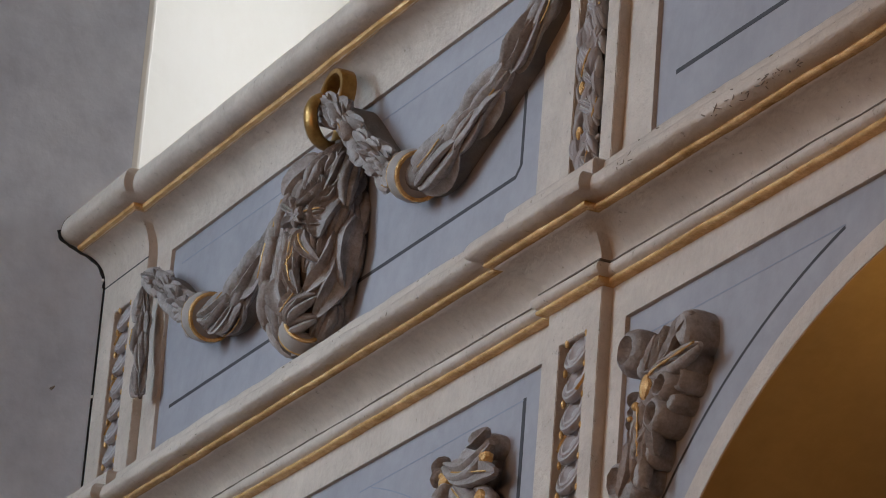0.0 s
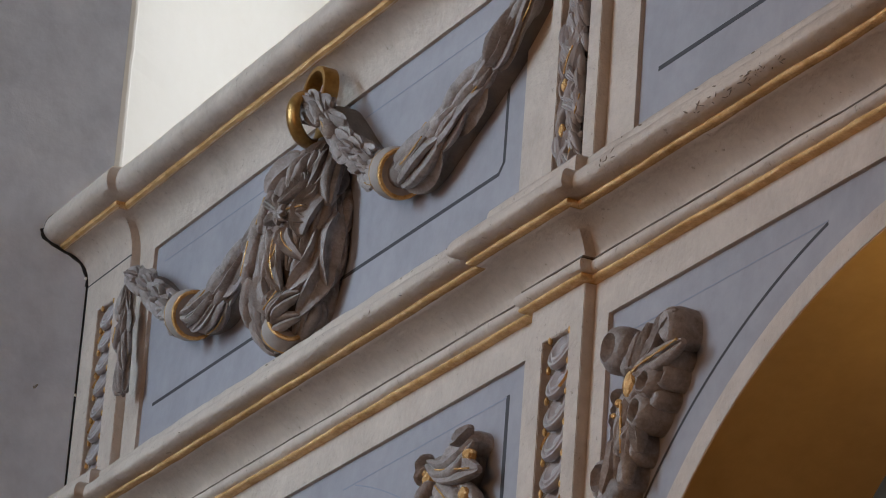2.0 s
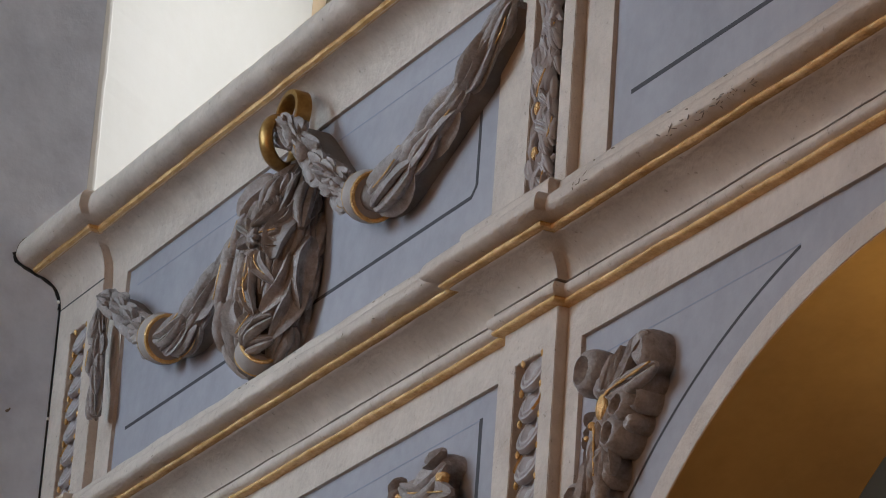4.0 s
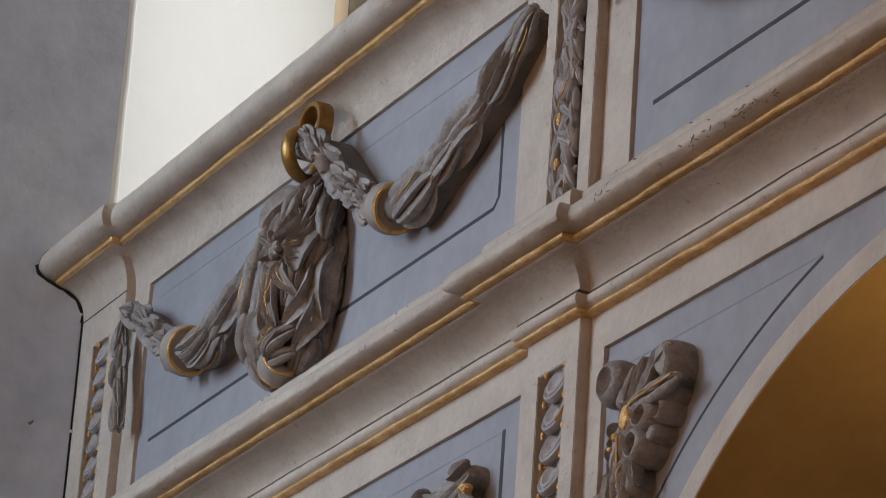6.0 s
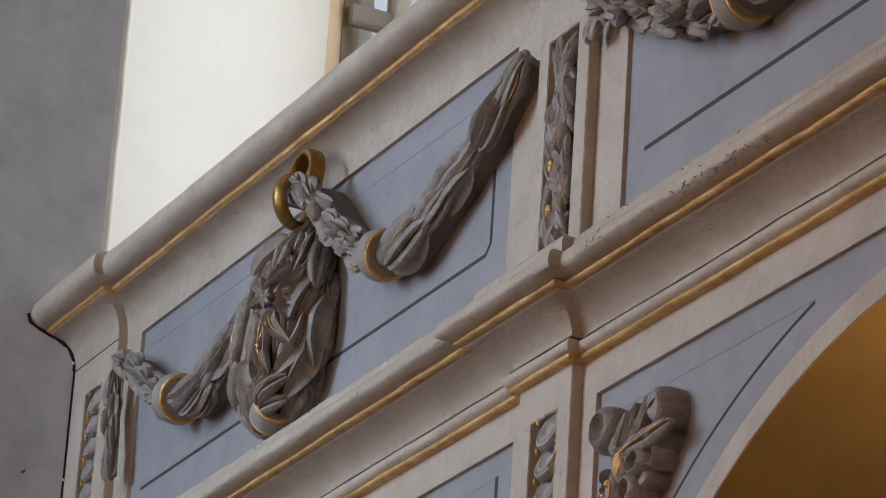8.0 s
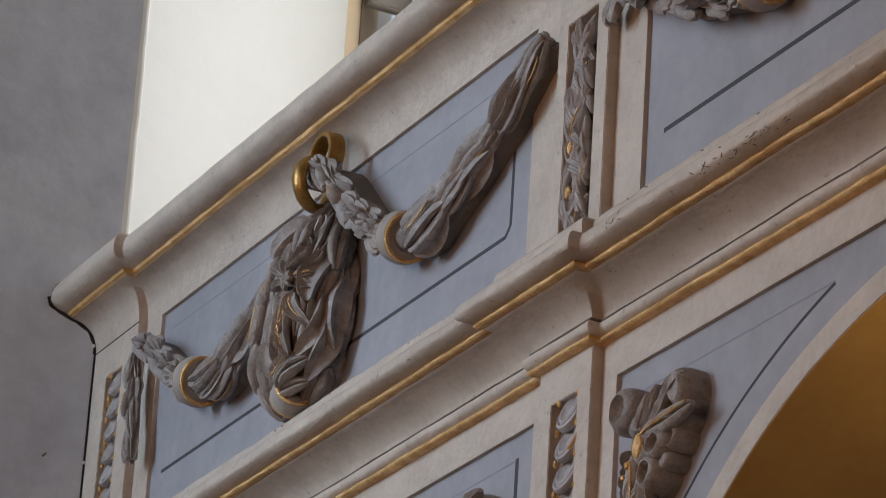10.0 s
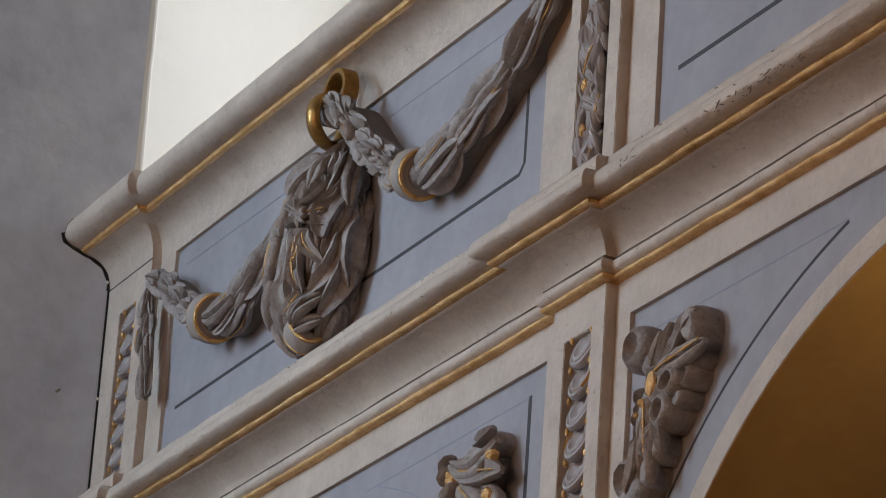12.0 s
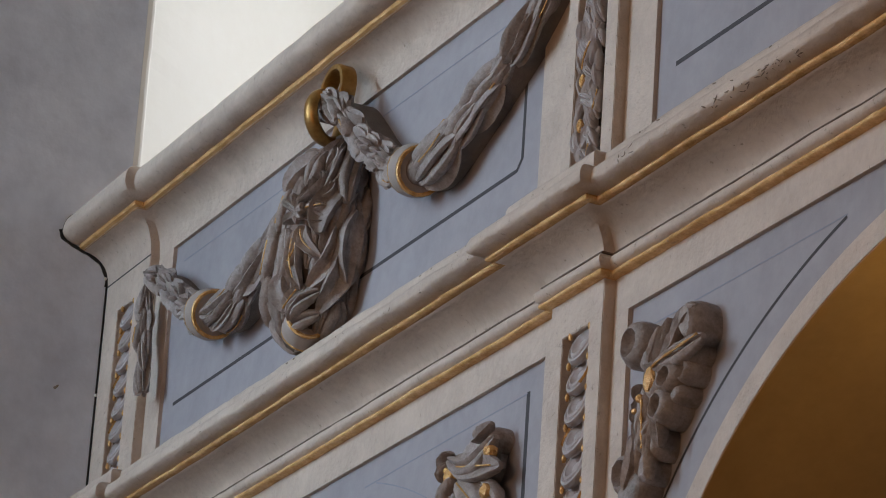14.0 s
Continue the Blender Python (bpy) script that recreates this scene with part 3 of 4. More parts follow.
def swag(at, points, n_thin, r_thin, r_band, r_thick, label):
    """A hanging garland: small bunched leaves, a tied band, then a thick laurel rope. Points run from its thin end to its thick end."""
    g = thing("garland", at, label, "garland", group="garlands on the gallery front")
    o = Vector(at)
    s, total = spline([Vector(p) - o for p in points], 90)
    thin = int(90 * n_thin)
    radii = [r_thin + (r_band - 0.008 - r_thin) * (i / thin) ** 1.5 if i < thin else r_band + 0.002 - (r_band + 0.002 - r_thick) * ((i - thin) / (90 - thin)) ** 1.1 for i in range(90)]
    part("core", backed(tube(s, [r * (0.52 if i < thin else 0.66) for i, r in enumerate(radii)], 16), s, 0.014), GROUND, g, "brown ground between the leaves", True)
    rope_leaves(g, s[:thin - 1], radii[:thin - 1], 0.088, 0.0165, 0.0185, 0.054, 5, 1, 0.0, 0.012, 0.6, 0.05)
    rope_leaves(g, s[thin + 3:], radii[thin + 3:], 0.158, 0.0240, 0.0215, 0.098, 5, 1, -0.30, 0.0, 0.30, 0.16, 88)
    c, t = s[thin]
    sleeve(g, c, t, r_band + 0.001, 0.050)
    return g


swag((1.53, 0, 5.14), [(1.515, -0.092, 5.135), (1.560, -0.092, 5.152), (1.605, -0.085, 5.130), (1.669, -0.075, 5.072), (1.747, -0.060, 4.996), (1.858, -0.050, 4.912), (1.994, -0.048, 4.852), (2.084, -0.046, 4.840), (2.200, -0.042, 4.880), (2.342, -0.040, 4.936),
                       (2.457, -0.040, 4.985), (2.547, -0.040, 5.037), (2.617, -0.040, 5.086)], 0.445, 0.030, 0.052, 0.023, "grey-brown carved garland with gilt-edged band, hung from a gilded ring")
swag((0.37, 0, 5.10), [(0.400, -0.060, 5.095), (0.501, -0.055, 5.048), (0.619, -0.050, 4.968), (0.739, -0.048, 4.895), (0.849, -0.046, 4.855), (0.957, -0.045, 4.838), (1.070, -0.045, 4.866), (1.178, -0.045, 4.909), (1.290, -0.040, 4.970)], 0.49, 0.028, 0.056, 0.040,
     "grey-brown carved garland with a gilt-edged band, beside the end wall")
swag((2.95, 0, 5.09), [(2.930, -0.050, 5.105), (3.049, -0.048, 5.040), (3.157, -0.048, 4.985), (3.274, -0.048, 4.928), (3.385, -0.048, 4.890), (3.471, -0.048, 4.873), (3.570, -0.048, 4.868), (3.690, -0.048, 4.895), (3.85, -0.048, 4.945), (4.03, -0.05, 5.06)], 0.535, 0.036, 0.054, 0.040,
     "grey-brown carved garland with gilt touches in the next panel")

# ring and bracket that hold the garlands
holder = thing("garland_ring", (1.561, -0.004, 5.190), "gilded ring hanging from a gilded wall eye", "ring")
eye_bm, rings = bmesh.new(), []
for i in range(33):
    a = 2 * math.pi * i / 32
    c, s_ = math.cos(a), math.sin(a)
    rings.append([eye_bm.verts.new((r * c, y, 0.92 * r * s_)) for r, y in ((0.068, -0.050), (0.068, -0.081), (0.065, -0.086), (0.054, -0.086), (0.051, -0.081), (0.051, -0.050))])
for p, q in zip(rings, rings[1:]):
    for k in range(6):
        eye_bm.faces.new((p[k], p[(k + 1) % 6], q[(k + 1) % 6], q[k]))
bmesh.ops.remove_doubles(eye_bm, verts=eye_bm.verts, dist=1e-5)
part("wall_eye", eye_bm, OLDGOLD, holder, "gilded wall eye", True)


def torus(major, minor, n=40, m=12, stretch=1.0):
    bm = bmesh.new()
    g = [[bm.verts.new(((major + minor * math.cos(b)) * math.cos(a), (major + minor * math.cos(b)) * math.sin(a) * stretch, minor * 1.5 * math.sin(b))) for b in (2 * math.pi * j / m for j in range(m))] for a in (2 * math.pi * i / n for i in range(n))]
    for i in range(n):
        for j in range(m):
            bm.faces.new((g[i][j], g[(i + 1) % n][j], g[(i + 1) % n][(j + 1) % m], g[i][(j + 1) % m]))
    return bm


ring_ob = part("hanging_ring", torus(0.057, 0.0125), OLDGOLD, holder, "worn gilded ring", True)
place("hanging_ring", ring_ob.data, holder, (-0.016, -0.085, -0.066), (0.05, -0.12, 0.99), (0.88, 0.47, 0.0), 1, 1, 1, "worn gilded ring")
bpy.data.objects.remove(ring_ob)

# hanging bundle of leaves with its flower
bundle = thing("leaf_bundle", (1.48, 0.0, 5.0), "grey-brown carved bundle of hanging leaves with gilt lines", "ornament")
# its body: height, middle, fullness
BODY = ((0.085, 0.058, 0.34), (0.042, 0.032, 0.62), (0.001, 0.008, 0.81), (-0.055, 0.005, 0.93), (-0.124, 0.002, 1.04), (-0.191, -0.008, 1.07), (-0.257, -0.021, 1.04), (-0.310, -0.030, 0.96), (-0.354, -0.044, 0.82), (-0.393, -0.056, 0.56), (-0.413, -0.068, 0.20))


def on_bundle(a, z):
    """Point and outward normal on the bundle's body: a degrees round from the front, at height z."""
    z = min(max(z, BODY[-1][0]), BODY[0][0])
    for (za, xa, ka), (zb, xb, kb) in zip(BODY, BODY[1:]):
        if zb <= z <= za:
            f = (za - z) / (za - zb)
            x, k = xa + (xb - xa) * f, ka + (kb - ka) * f
            break
    a = radians(a)
    p = Vector((x + 0.150 * k * math.sin(a), -0.05 * (0.4 + 0.6 * k) - 0.100 * k * math.cos(a), z))
    return p, Vector((math.sin(a) / 0.150, -math.cos(a) / 0.100, (z + 0.16) * 9)).normalized()


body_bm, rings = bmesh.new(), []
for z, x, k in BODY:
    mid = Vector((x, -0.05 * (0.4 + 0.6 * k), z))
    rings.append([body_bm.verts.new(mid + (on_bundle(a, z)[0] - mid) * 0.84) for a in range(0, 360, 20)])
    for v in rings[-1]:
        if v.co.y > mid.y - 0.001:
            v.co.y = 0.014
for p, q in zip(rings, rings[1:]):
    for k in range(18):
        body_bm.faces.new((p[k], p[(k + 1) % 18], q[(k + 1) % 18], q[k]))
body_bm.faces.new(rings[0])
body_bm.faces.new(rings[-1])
# core coloured darker than the leaves, so the crevices read as shaded
part("core", body_bm, CREVICE, bundle, "dark brown core, colour stands in for shade between the leaves", True)


def bundle_leaf(name, a0, z0, a1, z1, width, bow, rise=0.0, thick=0.0185, gilt=False):
    spots = []
    for i in range(12):
        u = i / 11
        p, n = on_bundle(a0 + (a1 - a0) * u + 2.0 * bow * math.sin(math.pi * u), z0 + (z1 - z0) * u)
        spots.append((p + n * (rise - 0.012), n))
    blade(name, bundle, spots, width * (1.32 if name == "leaf" else 1.1), thick, R.uniform(-0.004, 0.006), R.uniform(-0.22, 0.22), R.choice((0.06, 0.20, 0.34, 0.40)))
    if gilt:
        gild(bundle, spots[2:10], thick * 0.9)


# under layer that fills the gaps, then the long leaves: angle and height of the root, of the tip, half width, bow
for row in range(6):
    for k in range(9):
        a = -70 + 215 * (k + 0.5 * (row % 2)) / 8.5 + R.uniform(-4, 4)
        z = 0.07 - 0.072 * row
        bundle_leaf("leaf", a, z, a + R.uniform(-10, 4), z - 0.115, R.uniform(0.013, 0.018), R.uniform(-3, 3), -0.006, 0.016)
UPPER = ((1, 0.051, -11, 0.023, 0.013, 0), (40, 0.031, 34, -0.065, 0.016, 0), (28, 0.027, -8, -0.049, 0.016, -4), (55, 0.039, 52, -0.017, 0.013, 4), (76, 0.039, 58, -0.085, 0.016, 3),
         (100, 0.035, 85, -0.113, 0.020, -3), (121, 0.019, 97, -0.077, 0.014, 0), (130, -0.041, 112, -0.169, 0.014, 0), (79, -0.065, 58, -0.189, 0.023, -5), (-2, -0.045, -2, -0.153, 0.013, 0), (-8, -0.093, -11, -0.193, 0.013, 0))
LOWER = ((103, -0.125, 103, -0.293, 0.023, -4), (79, -0.169, 52, -0.305, 0.019, 6), (91, -0.201, 70, -0.353, 0.023, 5), (121, -0.161, 112, -0.285, 0.017, 0), (121, -0.261, 121, -0.389, 0.020, 5), (100, -0.325, 91, -0.401, 0.019, 4),
         (-8, -0.149, -23, -0.261, 0.016, 3), (13, -0.157, 10, -0.281, 0.017, 4), (-8, -0.253, -38, -0.345, 0.014, 0), (16, -0.265, 31, -0.349, 0.017, -4), (46, -0.301, 16, -0.349, 0.013, 0),
         (67, -0.313, 31, -0.365, 0.017, -6), (73, -0.357, 25, -0.381, 0.016, -5), (70, -0.389, 13, -0.405, 0.014, -3))
for i, row in enumerate(UPPER + LOWER):
    bundle_leaf("leaf", *row, 0.004 + 0.003 * (i % 3), 0.020, i in (9, 21, 17))
# the flower: crown petals, side petals, three long hanging petals
PETALS = ((34, -0.033, 22, -0.100, 0.010, 6), (49, -0.029, 31, -0.100, 0.010, 6), (64, -0.053, 40, -0.115, 0.011, 6), (34, -0.133, -2, -0.073, 0.009, 0), (31, -0.133, 8, -0.140, 0.009, 0),
          (37, -0.129, 62, -0.122, 0.012, 0), (37, -0.141, 62, -0.156, 0.012, 0), (25, -0.121, 14, -0.070, 0.009, 0), (31, -0.170, 24, -0.261, 0.014, 4), (34, -0.170, 42, -0.309, 0.017, -3), (40, -0.165, 62, -0.241, 0.017, -4))
for i, row in enumerate(PETALS):
    bundle_leaf("petal", *row, 0.010 + 0.002 * (i % 2), 0.018, i in (5, 8, 9, 10))
p, n = on_bundle(33, -0.135)
for k in range(7):
    d = Vector((math.cos(k * 0.9), 0.2, math.sin(k * 0.9)))
    place("petal", LEAVES[k % 5], bundle, p + n * 0.012, d, n, 0.026, 0.008, 0.013)
sleeve(bundle, on_bundle(16, -0.372)[0] + Vector((0.012, 0.036, 0.0)), (0.80, -0.10, 0.42), 0.046, 0.042, 0.9)


# drop of husks at the end wall, and the stub at the next pilaster
drop = thing("husk_drop", (0.362, -0.022, 5.085), "brown-grey carved drop of hanging husk leaves", "ornament")
ds, _ = spline([(0, -0.022, 0.0), (0.010, -0.023, -0.10), (0.026, -0.023, -0.20), (0.038, -0.020, -0.305)], 40)
part("core", tube(ds, [0.012 + 0.005 * math.sin(math.pi * i / 39) for i in range(40)]), STUCCO, drop, "", True)
rope_leaves(drop, ds, [0.020 + 0.007 * math.sin(math.pi * i / 39) for i in range(40)], 0.080, 0.0120, 0.0140, 0.054, 4, 1, 0.0, 0.004, 0.35)
stub = thing("husk_drop", (2.905, -0.02, 5.08), "small grey carved husk below the garland's end", "ornament")
for k in range(3):
    place("leaf", LEAVES[k], stub, (0.012 * (k - 1), -0.012, 0.0), (0.1 * (k - 1), -0.1, -1), (0, -1, 0), 0.06, 0.018, 0.016)

# coin chains in the slots
def coin_mesh():
    prof = ((0.0, 0.30), (0.20, 0.26), (0.30, 0.02), (0.42, 0.10), (0.55, 0.52), (0.66, 0.48), (0.74, 0.26), (0.82, 0.44), (0.92, 0.40), (1.0, 0.0), (0.9, -0.3))
    bm, rings = bmesh.new(), []
    for r, h in prof[1:]:
        rings.append([bm.verts.new((r * math.cos(a), r * math.sin(a), h)) for a in (2 * math.pi * k / 22 for k in range(22))])
    mid = bm.verts.new((0, 0, prof[0][1]))
    for k in range(22):
        bm.faces.new((mid, rings[0][k], rings[0][(k + 1) % 22]))
    for p, q in zip(rings, rings[1:]):
        for k in range(22):
            bm.faces.new((p[k], q[k], q[(k + 1) % 22], p[(k + 1) % 22]))
    bm.faces.new(rings[-1])
    return mesh_of("coin", bm, CHAIN, True)


CHAIN = material("grey_violet_stucco", (0.42, 0.385, 0.385), (0.27, 0.235, 0.225), 0.5, coarse=18, fine=90, bump=0.25, bump_at=80, amount=0.8, spots=(0.55, 0.34, 0.11), spot_level=0.66, spot_scale=30)
COIN = coin_mesh()


def rim_mesh(a0, a1, n=14):
    """A thin gilded arc lying on a coin's rim."""
    bm, rings = bmesh.new(), []
    for i in range(n + 1):
        a = radians(a0 + (a1 - a0) * i / n)
        w = 0.012 + 0.009 * math.sin(i * 1.9)
        rings.append([bm.verts.new(((0.90 + dr) * math.cos(a), (0.90 + dr) * math.sin(a), h)) for dr, h in ((-w, 0.40), (0.0, 0.60), (w, 0.34), (w * 1.4, 0.05))])
    for p, q in zip(rings, rings[1:]):
        for k in range(3):
            bm.faces.new((p[k], q[k], q[k + 1], p[k + 1]))
    return mesh_of("gilt_rim", bm, GOLD, True)


RIMS = [rim_mesh(40, 125), rim_mesh(20, 90), rim_mesh(-125, -70)]


def ball_mesh(n=8):
    bm = bmesh.new()
    bmesh.ops.create_icosphere(bm, subdivisions=2, radius=1)
    for v in bm.verts:
        v.co *= 1 + 0.10 * noise.noise(v.co * 2.3)
    return mesh_of("bud", bm, GOLD, True)


BALL = ball_mesh()
BERRY = BALL.copy()
for v in BERRY.vertices:
    v.co *= 1 + 0.22 * noise.noise(v.co * 4.1)
BERRY.polygons.foreach_set("use_smooth", [False] * len(BERRY.polygons))


def coin_chain(x, top, count, pitch, half, label):
    ch = thing("coin_chain", (x + 0.014, -0.003, top), label, "ornament", group="coin chains in the pilasters")
    for k in range(count):
        z = -0.030 - k * pitch
        place("coin", COIN, ch, (R.uniform(-0.002, 0.002), -0.008, z), (0, -0.36, -1), (0, -1, 0), pitch * 0.74, half * 1.06, 0.024)
        for g in R.sample(RIMS, 1 if k % 2 else 0):
            place("gilt_rim", g, ch, (0.0, -0.009, z), (0, -0.36, -1), (0, -1, 0), pitch * 0.74, half * 1.06, 0.024, "worn gilded rim")
        for sx in (-1, 1):
            place("gilt_bead", BALL, ch, (sx * half * 0.86, -0.020, z + pitch * 0.42), (0, 0, 1), (0, -1, 0), 0.009, 0.004, 0.005, "gilded bead")
    return ch


coin_chain(0.156, 5.092, 9, 0.062, 0.046, "grey carved coin chain with gilt beads beside the end wall")
coin_chain(2.752, 4.258, 12, 0.064, 0.048, "grey carved coin chain with gilt beads in the lower pilaster")

# leaf spray in the upper slot
spray = thing("leaf_spray", (2.752, -0.004, 4.60), "grey carved upright leaf spray with gilt buds in the pilaster", "ornament")
for k in range(120):
    z0 = -0.03 + 0.46 * k / 120
    a, b = Vector((R.uniform(-0.040, 0.050), R.uniform(-0.020, -0.010), z0)), Vector((R.uniform(-0.040, 0.050), R.uniform(-0.026, -0.012), z0 + R.uniform(0.040, 0.075)))
    bend = Vector((R.uniform(-0.012, 0.012), -0.006, 0))
    spots = [(a.lerp(b, i / 7) + bend * math.sin(math.pi * i / 7), Vector((R.uniform(-0.05, 0.05), -1, 0))) for i in range(8)]
    blade("leaf", spray, spots, R.uniform(0.006, 0.0095), 0.010, 0.0, R.uniform(-0.3, 0.3), R.choice((0.05, 0.3)), "", CHAIN)
    if k % 30 == 5:
        gild(spray, spots[1:7], 0.012)
    if k in (34, 60):
        place("gilt_bud", BERRY, spray, (-0.006, -0.034, z0), (0.3, 0, 1), (0, -1, 0), 0.014, 0.009, 0.008, "gilded bud")


# scrolled acanthus in the spandrels
def lobe(parent, x, z, rx, rz, depth, turn=0.0, dish=0.0, pit=0.0, mat=None):
    """A rounded carved lobe that stands out from the wall: steep worn sides, a soft rim, a dished or pitted face."""
    bm, rings, seg = bmesh.new(), [], 30
    c, s_ = math.cos(turn), math.sin(turn)
    prof = [(0.96, -0.018), (1.0, depth * 0.14), (0.985, depth * 0.36), (0.93, depth * 0.58), (0.83, depth * 0.78), (0.70, depth * 0.92), (0.60, depth * 0.98)]
    if pit:
        prof += [(pit + 0.10, depth * 0.98), (pit, depth * 0.86), (pit * 0.86, depth * 0.30), (pit * 0.4, depth * 0.16)]
    else:
        prof += [(0.50, depth * (1 - 0.35 * dish)), (0.30, depth * (1 - 0.85 * dish)), (0.10, depth * (1 - dish))]
    seed = R.uniform(0, 99)
    for r, h in prof:
        ring = []
        for k in range(seg):
            a = 2 * math.pi * k / seg
            w = r * (1 + 0.09 * noise.noise(Vector((math.cos(a) * 1.3 + seed, math.sin(a) * 1.3, 0.0))))
            u, v = rx * w * math.cos(a), rz * w * math.sin(a)
            px, pz = x + u * c - v * s_, z + u * s_ + v * c
            y = -h - (0.0026 * noise.noise(Vector((px * 34, seed, pz * 34))) + 0.0012 * math.sin(9 * a + seed) * r + 0.0016 * noise.noise(Vector((px * 90, seed, pz * 90))) if h > 0 else 0.0)
            ring.append(bm.verts.new((px, y, pz)))
        rings.append(ring)
    for p, q in zip(rings, rings[1:]):
        for k in range(seg):
            bm.faces.new((p[k], p[(k + 1) % seg], q[(k + 1) % seg], q[k]))
    bm.faces.new(rings[-1])
    return part("lobe", bm, mat or STUCCO, parent, "", True)


def flat_leaf(parent, xa, za, xb, zb, width, depth, bow=0.0, thick=0.016, gilt=False, name="leaf", crease=0.25):
    """A carved leaf lying on the face of a relief, from root to tip."""
    a, b = Vector((xa, -depth, za)), Vector((xb, -depth, zb))
    across = (b - a).cross(Vector((0, -1, 0)))
    spots = [(a.lerp(b, i / 10) + across * bow * math.sin(math.pi * i / 10), Vector((0, -1, 0))) for i in range(11)]
    blade(name, parent, spots, width, thick, 0.0, R.uniform(-0.15, 0.15), crease)
    if gilt:
        gild(parent, spots[1:10], thick * (1.04 - crease * 1.6), 0.0026)


acanthus = thing("acanthus_scroll", (3.075, -0.004, 4.045), "grey carved acanthus scroll with a gilded bud in the spandrel", "ornament", group="spandrel ornaments")
# x, z, half width, half height, depth, turn, dish, pit
for x, z, rx, rz, depth, turn, dish, pit in ((0.178, 0.084, 0.032, 0.048, 0.054, 0.3, 0.10, 0.0), (-0.068, 0.112, 0.052, 0.046, 0.040, 0.3, 0.85, 0.0), (0.168, 0.030, 0.022, 0.026, 0.042, 0.2, 0.0, 0.0),
                                             (0.150, -0.004, 0.026, 0.027, 0.044, 0.2, 0.5, 0.0), (0.124, -0.042, 0.022, 0.021, 0.040, 0.4, 0.0, 0.0), (0.078, -0.058, 0.042, 0.040, 0.056, 0.5, 0.0, 0.46),
                                             (0.040, -0.112, 0.026, 0.040, 0.042, 0.1, 0.0, 0.0), (0.012, -0.158, 0.024, 0.034, 0.040, 0.0, 0.0, 0.0)):
    lobe(acanthus, x, z, rx, rz, depth, turn, dish, pit)
for x, z, rx, rz, depth, turn, dish, pit in ((-0.078, -0.150, 0.046, 0.046, 0.040, 0.2, 0.9, 0.0), (-0.035, -0.190, 0.052, 0.040, 0.044, 0.2, 0.0, 0.0), (0.070, 0.056, 0.092, 0.034, 0.050, 0.10, 0.2, 0.0),
                                             (0.110, -0.010, 0.042, 0.034, 0.058, 0.2, 0.0, 0.46), (0.000, -0.060, 0.026, 0.080, 0.044, 0.0, 0.0, 0.0), (-0.016, -0.130, 0.026, 0.060, 0.042, 0.0, 0.0, 0.0),
                                             (0.036, 0.008, 0.040, 0.044, 0.046, 0.1, 0.8, 0.0)):
    lobe(acanthus, x, z, rx, rz, depth, turn, dish, pit)
for row in ((0.005, 0.050, 0.042, 0.118, 0.012, 0.050, 0.10), (0.030, 0.045, 0.082, 0.124, 0.014, 0.052, 0.10), (0.055, 0.044, 0.140, 0.116, 0.016, 0.052, 0.12), (0.030, 0.040, 0.215, 0.050, 0.022, 0.052, 0.03),
            (0.003, 0.000, 0.008, -0.135, 0.011, 0.048, 0.04), (0.034, -0.030, 0.020, -0.180, 0.012, 0.046, 0.06), (0.036, -0.050, 0.056, -0.125, 0.012, 0.046, -0.06), (-0.014, -0.02, -0.022, -0.16, 0.008, 0.046, 0.0)):
    xa, za, xb, zb, width, depth, bow = row
    flat_leaf(acanthus, xa + 0.020, za - 0.012, xb + 0.020, zb - 0.012, width, depth - 0.012, bow)
for xa, za, xb, zb in ((0.008, -0.130, 0.052, -0.078), (0.070, 0.016, 0.178, 0.030), (0.120, 0.040, 0.196, 0.112), (-0.020, -0.090, -0.050, -0.190)):
    flat_leaf(acanthus, xa, za, xb, zb, 0.016, 0.038, -0.14, 0.017, False, "leaf", 0.36)
for k in range(5):
    flat_leaf(acanthus, -0.012, 0.010 - 0.024 * k, -0.055, -0.008 - 0.024 * k, 0.009, 0.012, 0.12, 0.026)
for pts in (((0.060, -0.053, 0.022), (0.095, -0.057, 0.026), (0.130, -0.058, 0.028), (0.180, -0.058, 0.032), (0.232, -0.054, 0.040)), ((0.022, -0.051, -0.030), (0.026, -0.052, -0.06), (0.030, -0.052, -0.10), (0.030, -0.050, -0.130))):
    vs, _ = spline(pts, 16)
    part("gilt_vein", tube(vs, [0.0023 + 0.0010 * math.sin(i * 1.3) for i in range(16)], 8), GOLD, acanthus, "gilded vein", True)
place("gilt_bud", BERRY, acanthus, (0.036, -0.042, 0.006), (0.25, 0, 1), (0, -1, 0), 0.026, 0.017, 0.012, "gilded bud")
for x, z, r in ((0.006, -0.024, 0.009), (-0.014, -0.044, 0.006)):
    place("gilt_bud", BALL, acanthus, (x, -0.046, z), (0.2, 0, 1), (0, -1, 0), r, r, r, "gilded bud")

rosette = thing("acanthus_scroll", (2.285, 0.0, 4.062), "grey carved leaf rosette with gilded berries in the spandrel", "ornament", group="spandrel ornaments")
for x, z, rx, rz, depth in ((0.040, 0.020, 0.085, 0.060, 0.022), (0.050, 0.066, 0.080, 0.026, 0.034), (0.120, 0.062, 0.030, 0.028, 0.040), (0.010, -0.080, 0.090, 0.075, 0.026), (-0.045, 0.040, 0.030, 0.040, 0.030)):
    lobe(rosette, x, z, rx, rz, depth, 0.1)
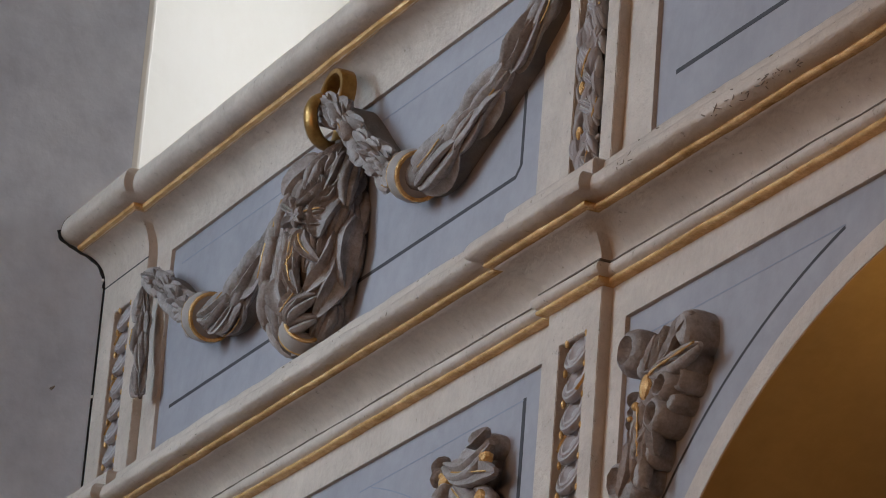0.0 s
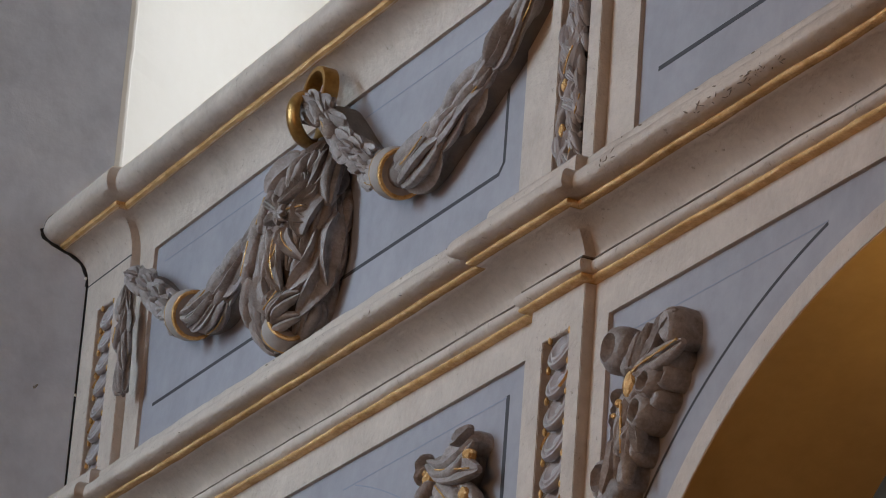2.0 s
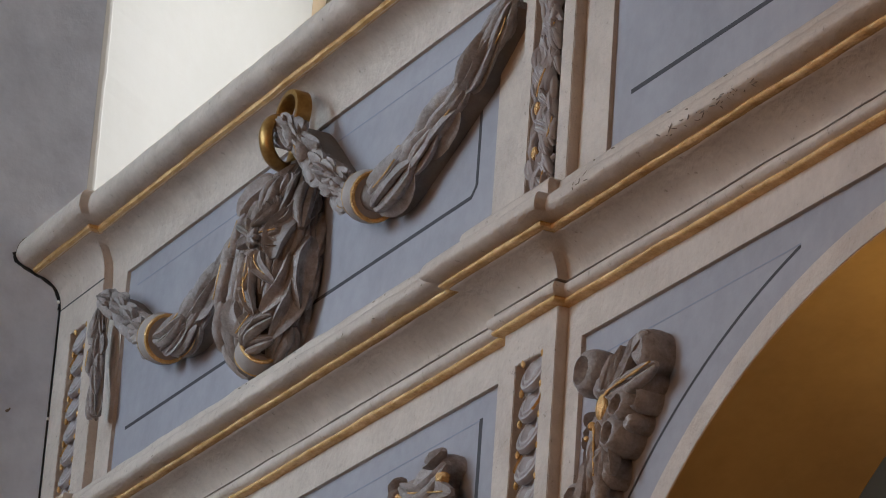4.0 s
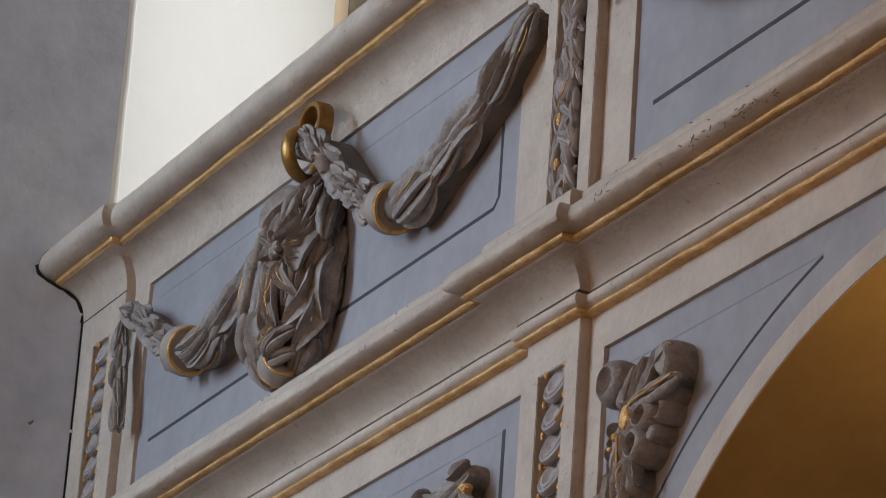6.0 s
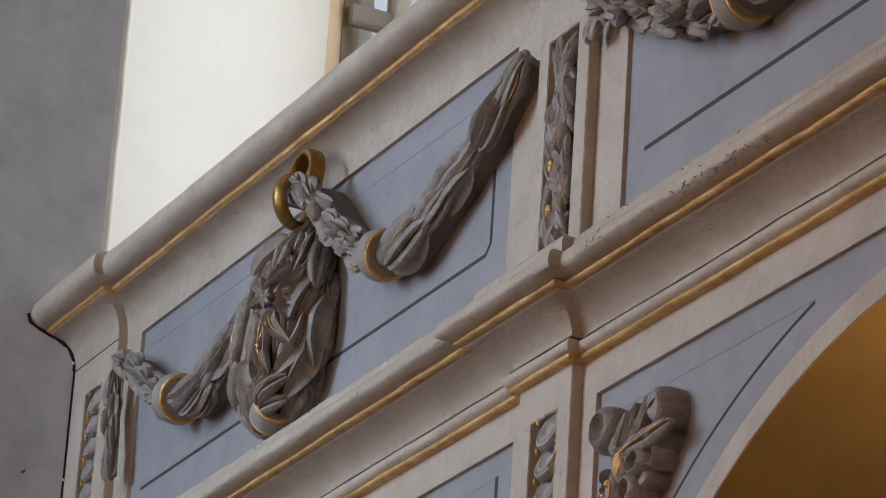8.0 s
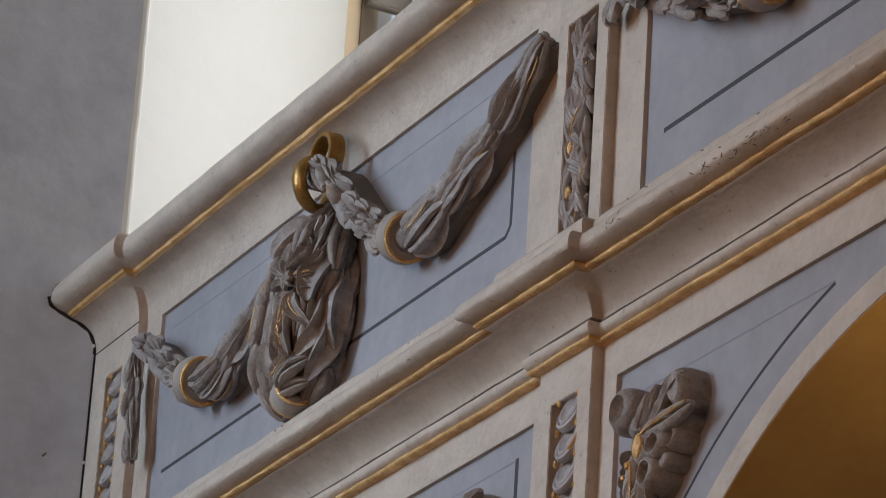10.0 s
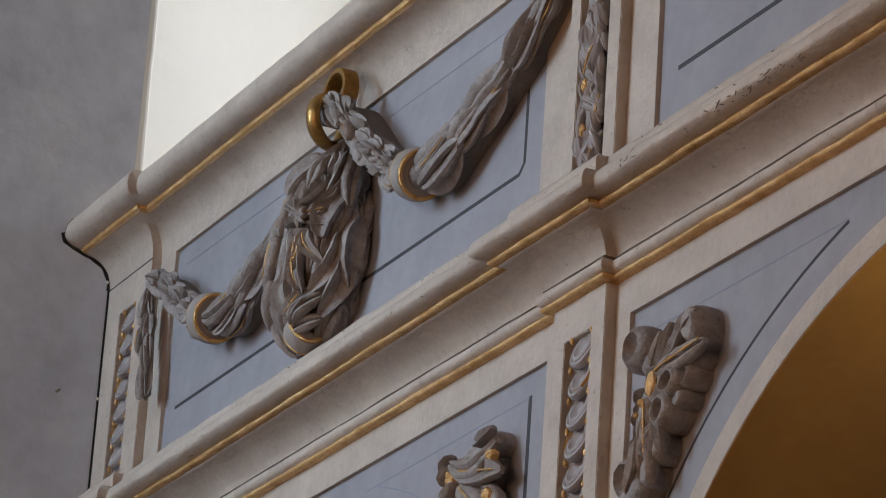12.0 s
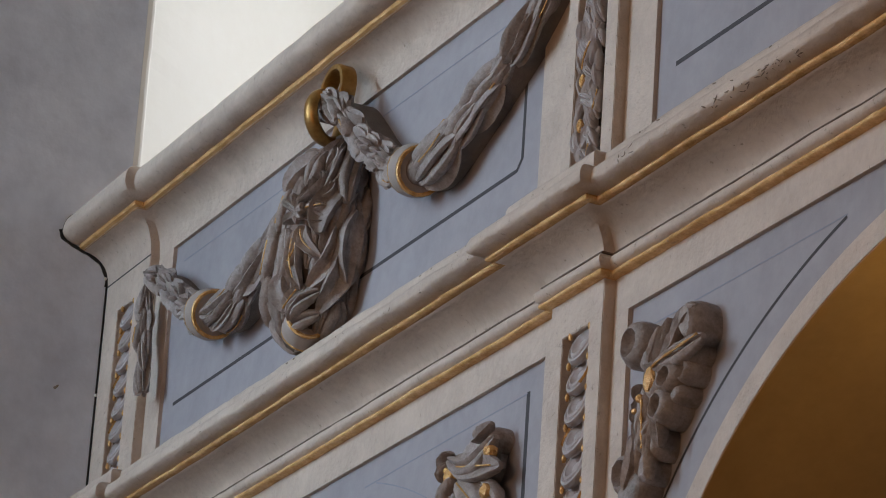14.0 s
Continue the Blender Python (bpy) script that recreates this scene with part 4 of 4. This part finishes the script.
for row in ((-0.010, 0.030, 0.190, -0.016, 0.032, 0.040, 0.0, 0.020, True), (0.000, 0.000, 0.130, -0.100, 0.032, 0.038, 0.0, 0.020, True), (-0.045, 0.056, 0.170, 0.052, 0.024, 0.042, 0.18, 0.020, False),
            (0.070, 0.074, 0.150, 0.086, 0.016, 0.044, 0.10, 0.018, False), (-0.045, 0.074, -0.082, 0.042, 0.011, 0.040, 0.1, 0.020, False), (-0.055, 0.052, -0.086, 0.018, 0.011, 0.038, 0.1, 0.020, False),
            (-0.020, 0.010, -0.040, -0.050, 0.014, 0.044, 0.1, 0.020, False), (-0.055, 0.010, -0.080, -0.040, 0.012, 0.036, 0.1, 0.020, False), (-0.01, -0.03, 0.02, -0.14, 0.026, 0.044, 0.0, 0.020, True), (0.080, -0.030, 0.170, -0.095, 0.024, 0.026, -0.1, 0.020, False)):
    flat_leaf(rosette, *row)
for x, z, r in ((0.146, 0.026, 0.018), (0.138, -0.058, 0.017), (-0.036, 0.016, 0.018), (-0.058, 0.036, 0.008), (-0.050, -0.012, 0.008)):
    place("gilt_berry", BERRY, rosette, (x, -0.042, z), (0, 0, 1), (0, -1, 0), r, r, r * 0.9, "gilded berry")

# chipped paint on the lower roll
chip = BALL.copy()
chip.materials[0] = SCAR
for x, a in [(3.46 + 0.34 * R.random(), -52 + 50 * R.random()) for _ in range(34)] + [(3.10 + 0.10 * R.random(), -10 + 40 * R.random()) for _ in range(6)] + [(0.7 + 3.2 * R.random(), -25 + 60 * R.random()) for _ in range(12)]:
    n = Vector((0, -math.cos(radians(a)), math.sin(radians(a))))
    at = Vector((x, -0.095 - 0.043 * math.cos(radians(a)), 4.478 + (0.043 if a > 0 else 0.016) * math.sin(radians(a))))
    size = R.uniform(0.0006, 0.0017)
    place("chip", chip, gallery_front, at, Vector((1, R.uniform(-0.5, 0.5), R.uniform(-1.2, 1.2))), n, size * R.uniform(2.0, 9.0), size, 0.0009, "chip in the paint")

for k in range(16):
    x = R.uniform(0.5, 4.2)
    place("chip", chip, gallery_front, Vector((x, -0.0775, 4.563)), Vector((1, 0, R.uniform(-0.2, 0.2))), Vector((0, -0.8, 0.6)), R.uniform(0.002, 0.009), R.uniform(0.001, 0.0026), 0.0014, "chip in the paint")

# small things on the end wall
nail = thing("wall_hook", (0.0, -0.143, 4.88), "tiny dark hook in the grey wall", "hook")
part("hook", tube([(Vector((0.0, 0, 0)), Vector((1, 0, 0.2)).normalized()), (Vector((0.008, 0.003, 0.002)), Vector((1, 0.3, 0.5)).normalized()), (Vector((0.012, 0.005, 0.006)), Vector((0.3, 0.3, 1)).normalized())], [0.004, 0.003, 0.002], 8), UMBER, nail)
HEAD = BALL.copy()
HEAD.materials[0] = WHITE
for z, y in ((5.209, -0.034), (4.882, -0.028)):
    sc = thing("screw_head", (0.003, y, z), "small bright screw head in the wall joint", "screw", group="screws in the wall joint")
    place("head", HEAD, sc, (0, 0, 0), (0, 0, 1), (1, 0, 0), 0.005, 0.004, 0.004)
